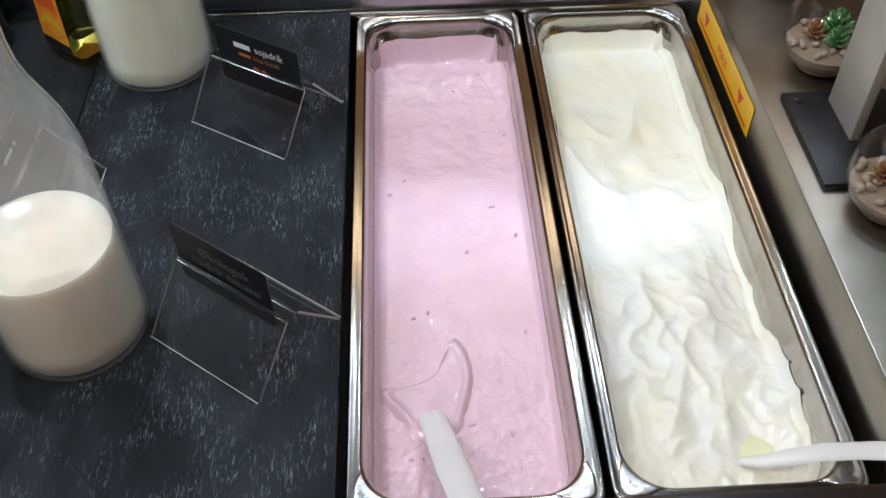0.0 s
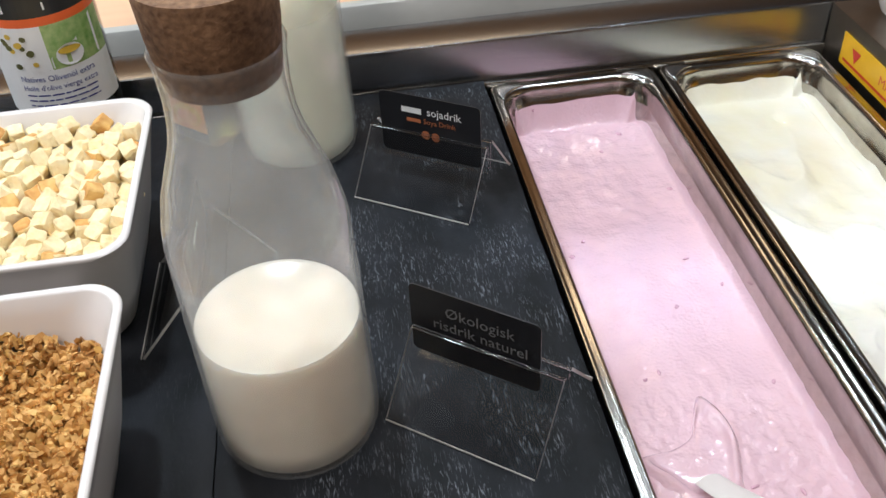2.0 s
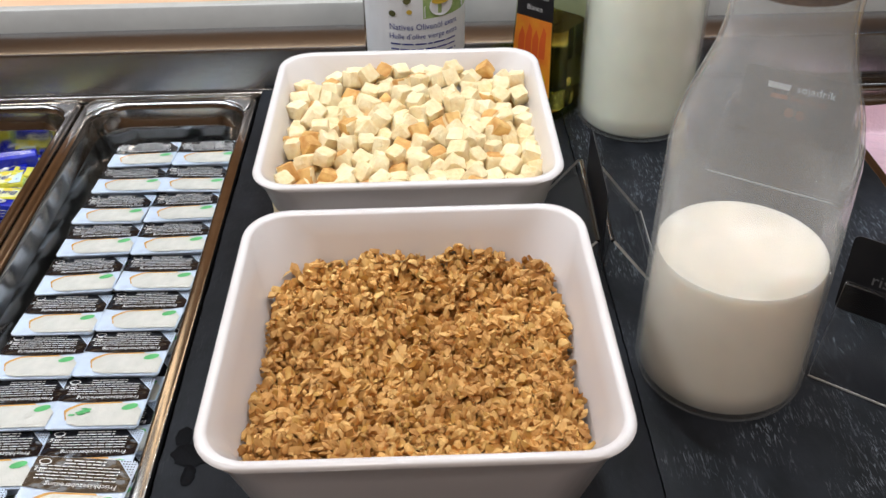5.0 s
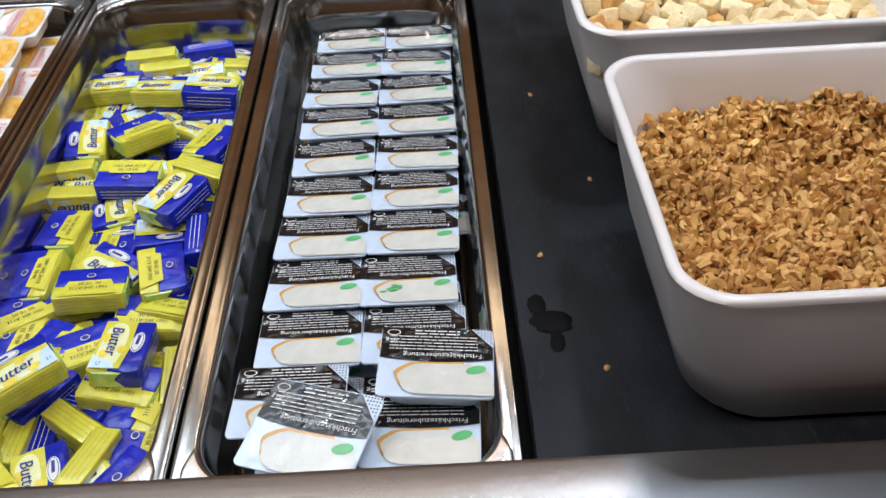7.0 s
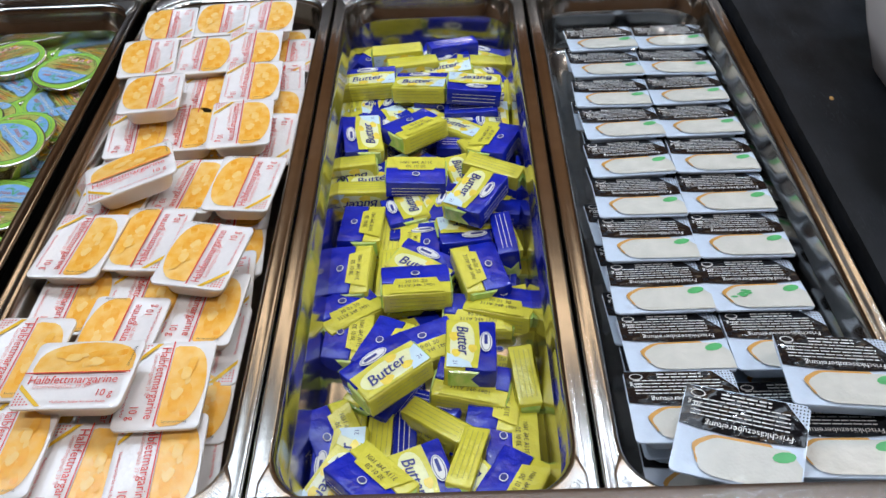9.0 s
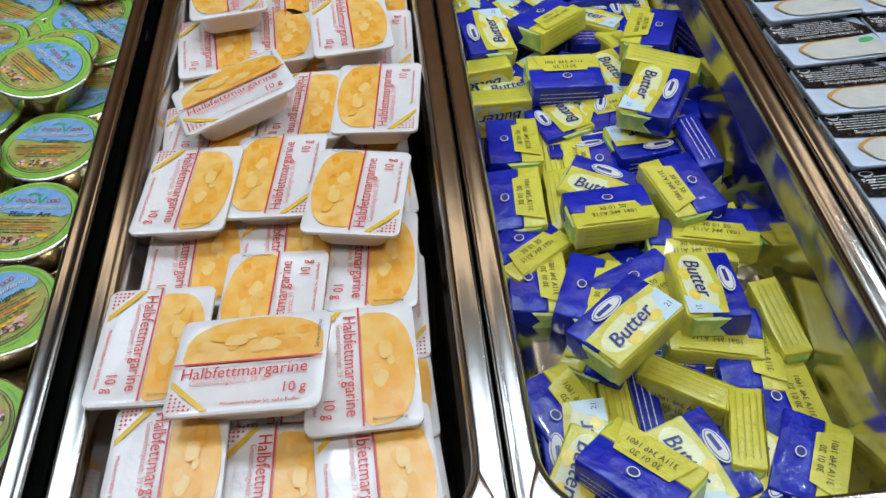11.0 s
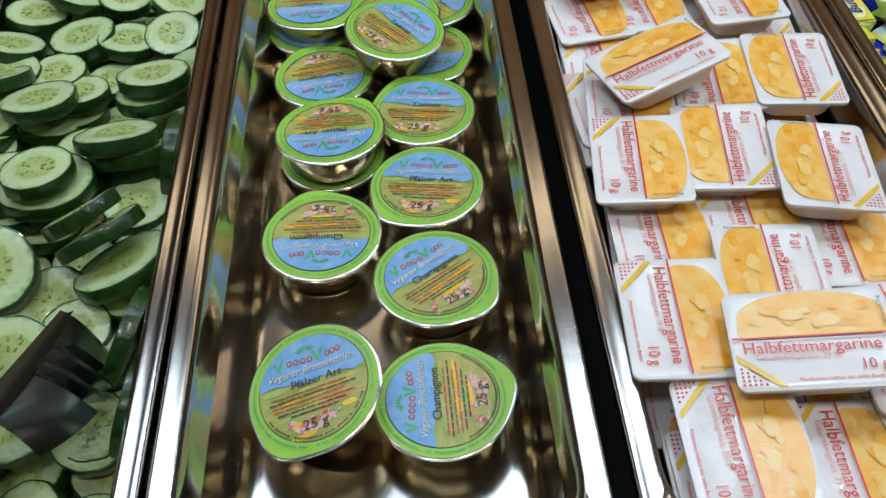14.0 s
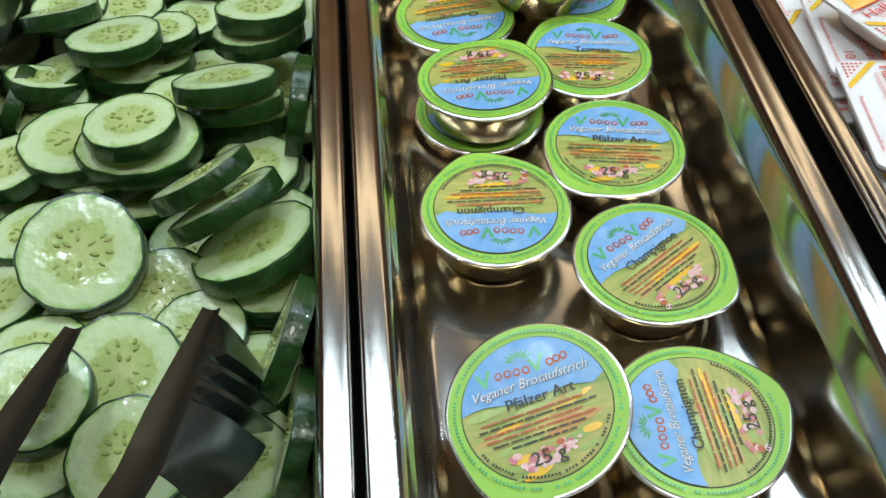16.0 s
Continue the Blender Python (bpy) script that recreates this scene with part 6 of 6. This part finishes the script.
def terrarium(x, y, seed):
    r = random.Random(seed)
    t = thing("succulent_globe", pose(x, y, TOP + 0.0005), "small glass globe planted with succulents and pebbles", "potted plant", "succulent globes")
    G = 0.037
    prof = [(0.0, 0.0), (0.018, 0.0)] + [(G * math.sin(a), G * 0.95 - G * math.cos(a)) for a in [0.55 + 1.95 * i / 14 for i in range(15)]]
    inner = [(max(q - 0.0012, 0), max(z, 0.0012)) for q, z in prof[1:]][::-1]
    part("glass_globe", lathe(prof + inner + [(0, 0.0012)], 40), GLOBE, t, "clear glass globe", smooth=60)
    bm = lathe([(0, 0.002), (0.020, 0.002), (0.030, 0.014), (0.032, 0.022), (0.0, 0.024)], 24)
    part("gravel_bed", bm, SOIL, t, "pale gravel")
    mesh = None
    for i in range(34):
        a, q = r.uniform(0, 6.3), 0.029 * math.sqrt(r.random())
        if mesh is None:
            b = bmesh.new()
            bmesh.ops.create_icosphere(b, subdivisions=1, radius=0.0036)
            for v in b.verts:
                v.co = Vector((v.co.x * 1.2, v.co.y, v.co.z * 0.75)) * (1 + 0.25 * noise.noise(v.co * 400))
            ob = part("pebble", b, PEBBLE, t, smooth=60)
            mesh = ob.data
        else:
            ob = new("pebble", mesh)
            ob.parent = t
        ob.matrix_local = pose(q * math.cos(a), q * math.sin(a), 0.0245 + r.uniform(-0.001, 0.0015), r.uniform(0, 90), r.uniform(0, 90), r.uniform(0, 360))
    for cx_, cy_, m_, s in ((-0.010, 0.006, SUCC_RED, 0.8), (0.004, -0.008, SUCC, 0.9), (0.010, 0.010, SUCC, 1.25)):
        b = bmesh.new()
        for ringi in range(4):
            for k in range(8):
                a = 2 * math.pi * (k + 0.5 * (ringi % 2)) / 8
                tilt = 20 + 20 * ringi
                lm = pose(0, 0, 0.002 * ringi, 0, 0, math.degrees(a)) @ pose(0, 0, 0, 0, -tilt, 0)
                leaf = [(0, 0.0), (0.004, 0.0022), (0.009, 0.0018), (0.0125, 0.0)]
                top_, bot_ = [], []
                for lx, lw in leaf:
                    top_.append([lm @ (Vector((lx, lw * c, 0.0012 * s_)) * s) for c, s_ in ((0, 1), (1, 0), (0, -1), (-1, 0))])
                loft(b, [[tuple(p) for p in l] for l in top_])
        ob = part("rosette", b, m_, t, "fleshy rosette", smooth=60)
        ob.matrix_local = pose(cx_, cy_, 0.026)
    return t


terrarium(0.398, 0.362, 1)
terrarium(0.391, 0.190, 2)
t = thing("sign_stand", pose(0.392, 0.268, TOP + 0.0005), "black sign base with a frosted upright plate", "sign stand")
part("base_plate", block(-0.040, -0.056, 0, 0.05, 0.052, 0.006, 0.001), CARD_BLACK, t)
part("screw", lathe([(0, 0.006), (0.004, 0.006), (0.004, 0.0075), (0, 0.008)], 16), STEEL, t, "small steel screw").matrix_local = pose(-0.030, 0.040, 0)
FROST = mat("frosted_plate", (0.40, 0.37, 0.32), 0.25, 0, 30, 0.04)
part("upright_plate", block(-0.006, -0.010, 0.006, 0.002, 0.040, 0.17, 0.001), FROST, t, "frosted upright plate")
t = thing("yellow_jug", pose(0.395, 0.492, TOP + 0.0005), "small bowl of pale yellow custard on the ledge", "bowl")
part("bowl_body", lathe([(0, 0), (0.025, 0), (0.030, 0.003), (0.042, 0.03), (0.046, 0.05), (0.0445, 0.0505), (0.040, 0.03), (0.028, 0.006), (0, 0.005)], 40), WHITE_CERAMIC, t)
part("custard", lathe([(0, 0.040), (0.0405, 0.040), (0.0412, 0.0415), (0.0, 0.044)], 40), mat("yellow_custard", (0.80, 0.66, 0.16), 0.3, 0, 30, 0.05, sss=0.1), t, "pale yellow custard")


# ---- tongs in the cucumber ----
DARK_STEEL = mat("tong_steel", (0.17, 0.20, 0.18), 0.27, 1.0, 60, 0.1, 0.0001, 200)
t = thing("serving_tongs", pose(0, 0, 0), "stainless steel serving tongs lying in the cucumber", "tongs")


def arm(tip, heel, end, side):
    tip, heel, end = Vector(tip), Vector(heel), Vector(end)
    d = (heel - tip).normalized()
    s = d.cross(Vector((0, 0, 1))).normalized()
    n = s.cross(d).normalized()
    pts = [tip.lerp(heel, i / 6) for i in range(7)] + [heel.lerp(end, i / 6) for i in range(1, 7)]
    loops = []
    for i, p in enumerate(pts):
        w = 0.0028 + 0.0026 * min(1, i / 4)
        h = 0.0008
        loops.append([p + s * (w * math.cos(a)) + n * (h * math.sin(a) + 0.0018 * math.cos(a) ** 2) for a in [2 * math.pi * k / 12 for k in range(12)]])
    bm = loft(bmesh.new(), loops)
    bmesh.ops.recalc_face_normals(bm, faces=bm.faces)
    part("arm", bm, DARK_STEEL, t, "flat steel arm", smooth=40)
    # the scoop beside the arm, with slots cut into its outer edge
    bm = bmesh.new()
    n_, rows = 30, 5
    grid = []
    for i in range(n_ + 1):
        q = i / n_
        p = tip.lerp(heel, q * 0.95)
        reach = 0.021 * (math.sin(math.pi * (0.10 + 0.80 * q)) ** 0.7)
        if 0.22 < q < 0.62 and i % 4 in (0, 1):
            reach *= 0.62
        line = []
        for k in range(rows + 1):
            f = k / rows
            line.append(p + s * side * (reach * f) + Vector((0, 0, -1)) * (0.004 * f + 0.020 * f * f))
        grid.append(line)
    for off in (0.0, 0.0010):
        vs = [[bm.verts.new(p + Vector((0, 0, -off))) for p in line] for line in grid]
        for i in range(n_):
            for k in range(rows):
                bm.faces.new((vs[i][k], vs[i + 1][k], vs[i + 1][k + 1], vs[i][k + 1]))
    part("slotted_jaw", bm, DARK_STEEL, t, "scoop-shaped slotted jaw", smooth=25)


arm((-1.207, 0.124, 0.000), (-1.216, 0.060, 0.020), (-1.236, -0.060, 0.085), -1)
arm((-1.247, 0.121, 0.000), (-1.252, 0.070, 0.018), (-1.244, -0.058, 0.083), 1)
part("hinge", block(-1.256, -0.085, 0.080, -1.224, -0.050, 0.090, 0.003), DARK_STEEL, t, "bent steel hinge")
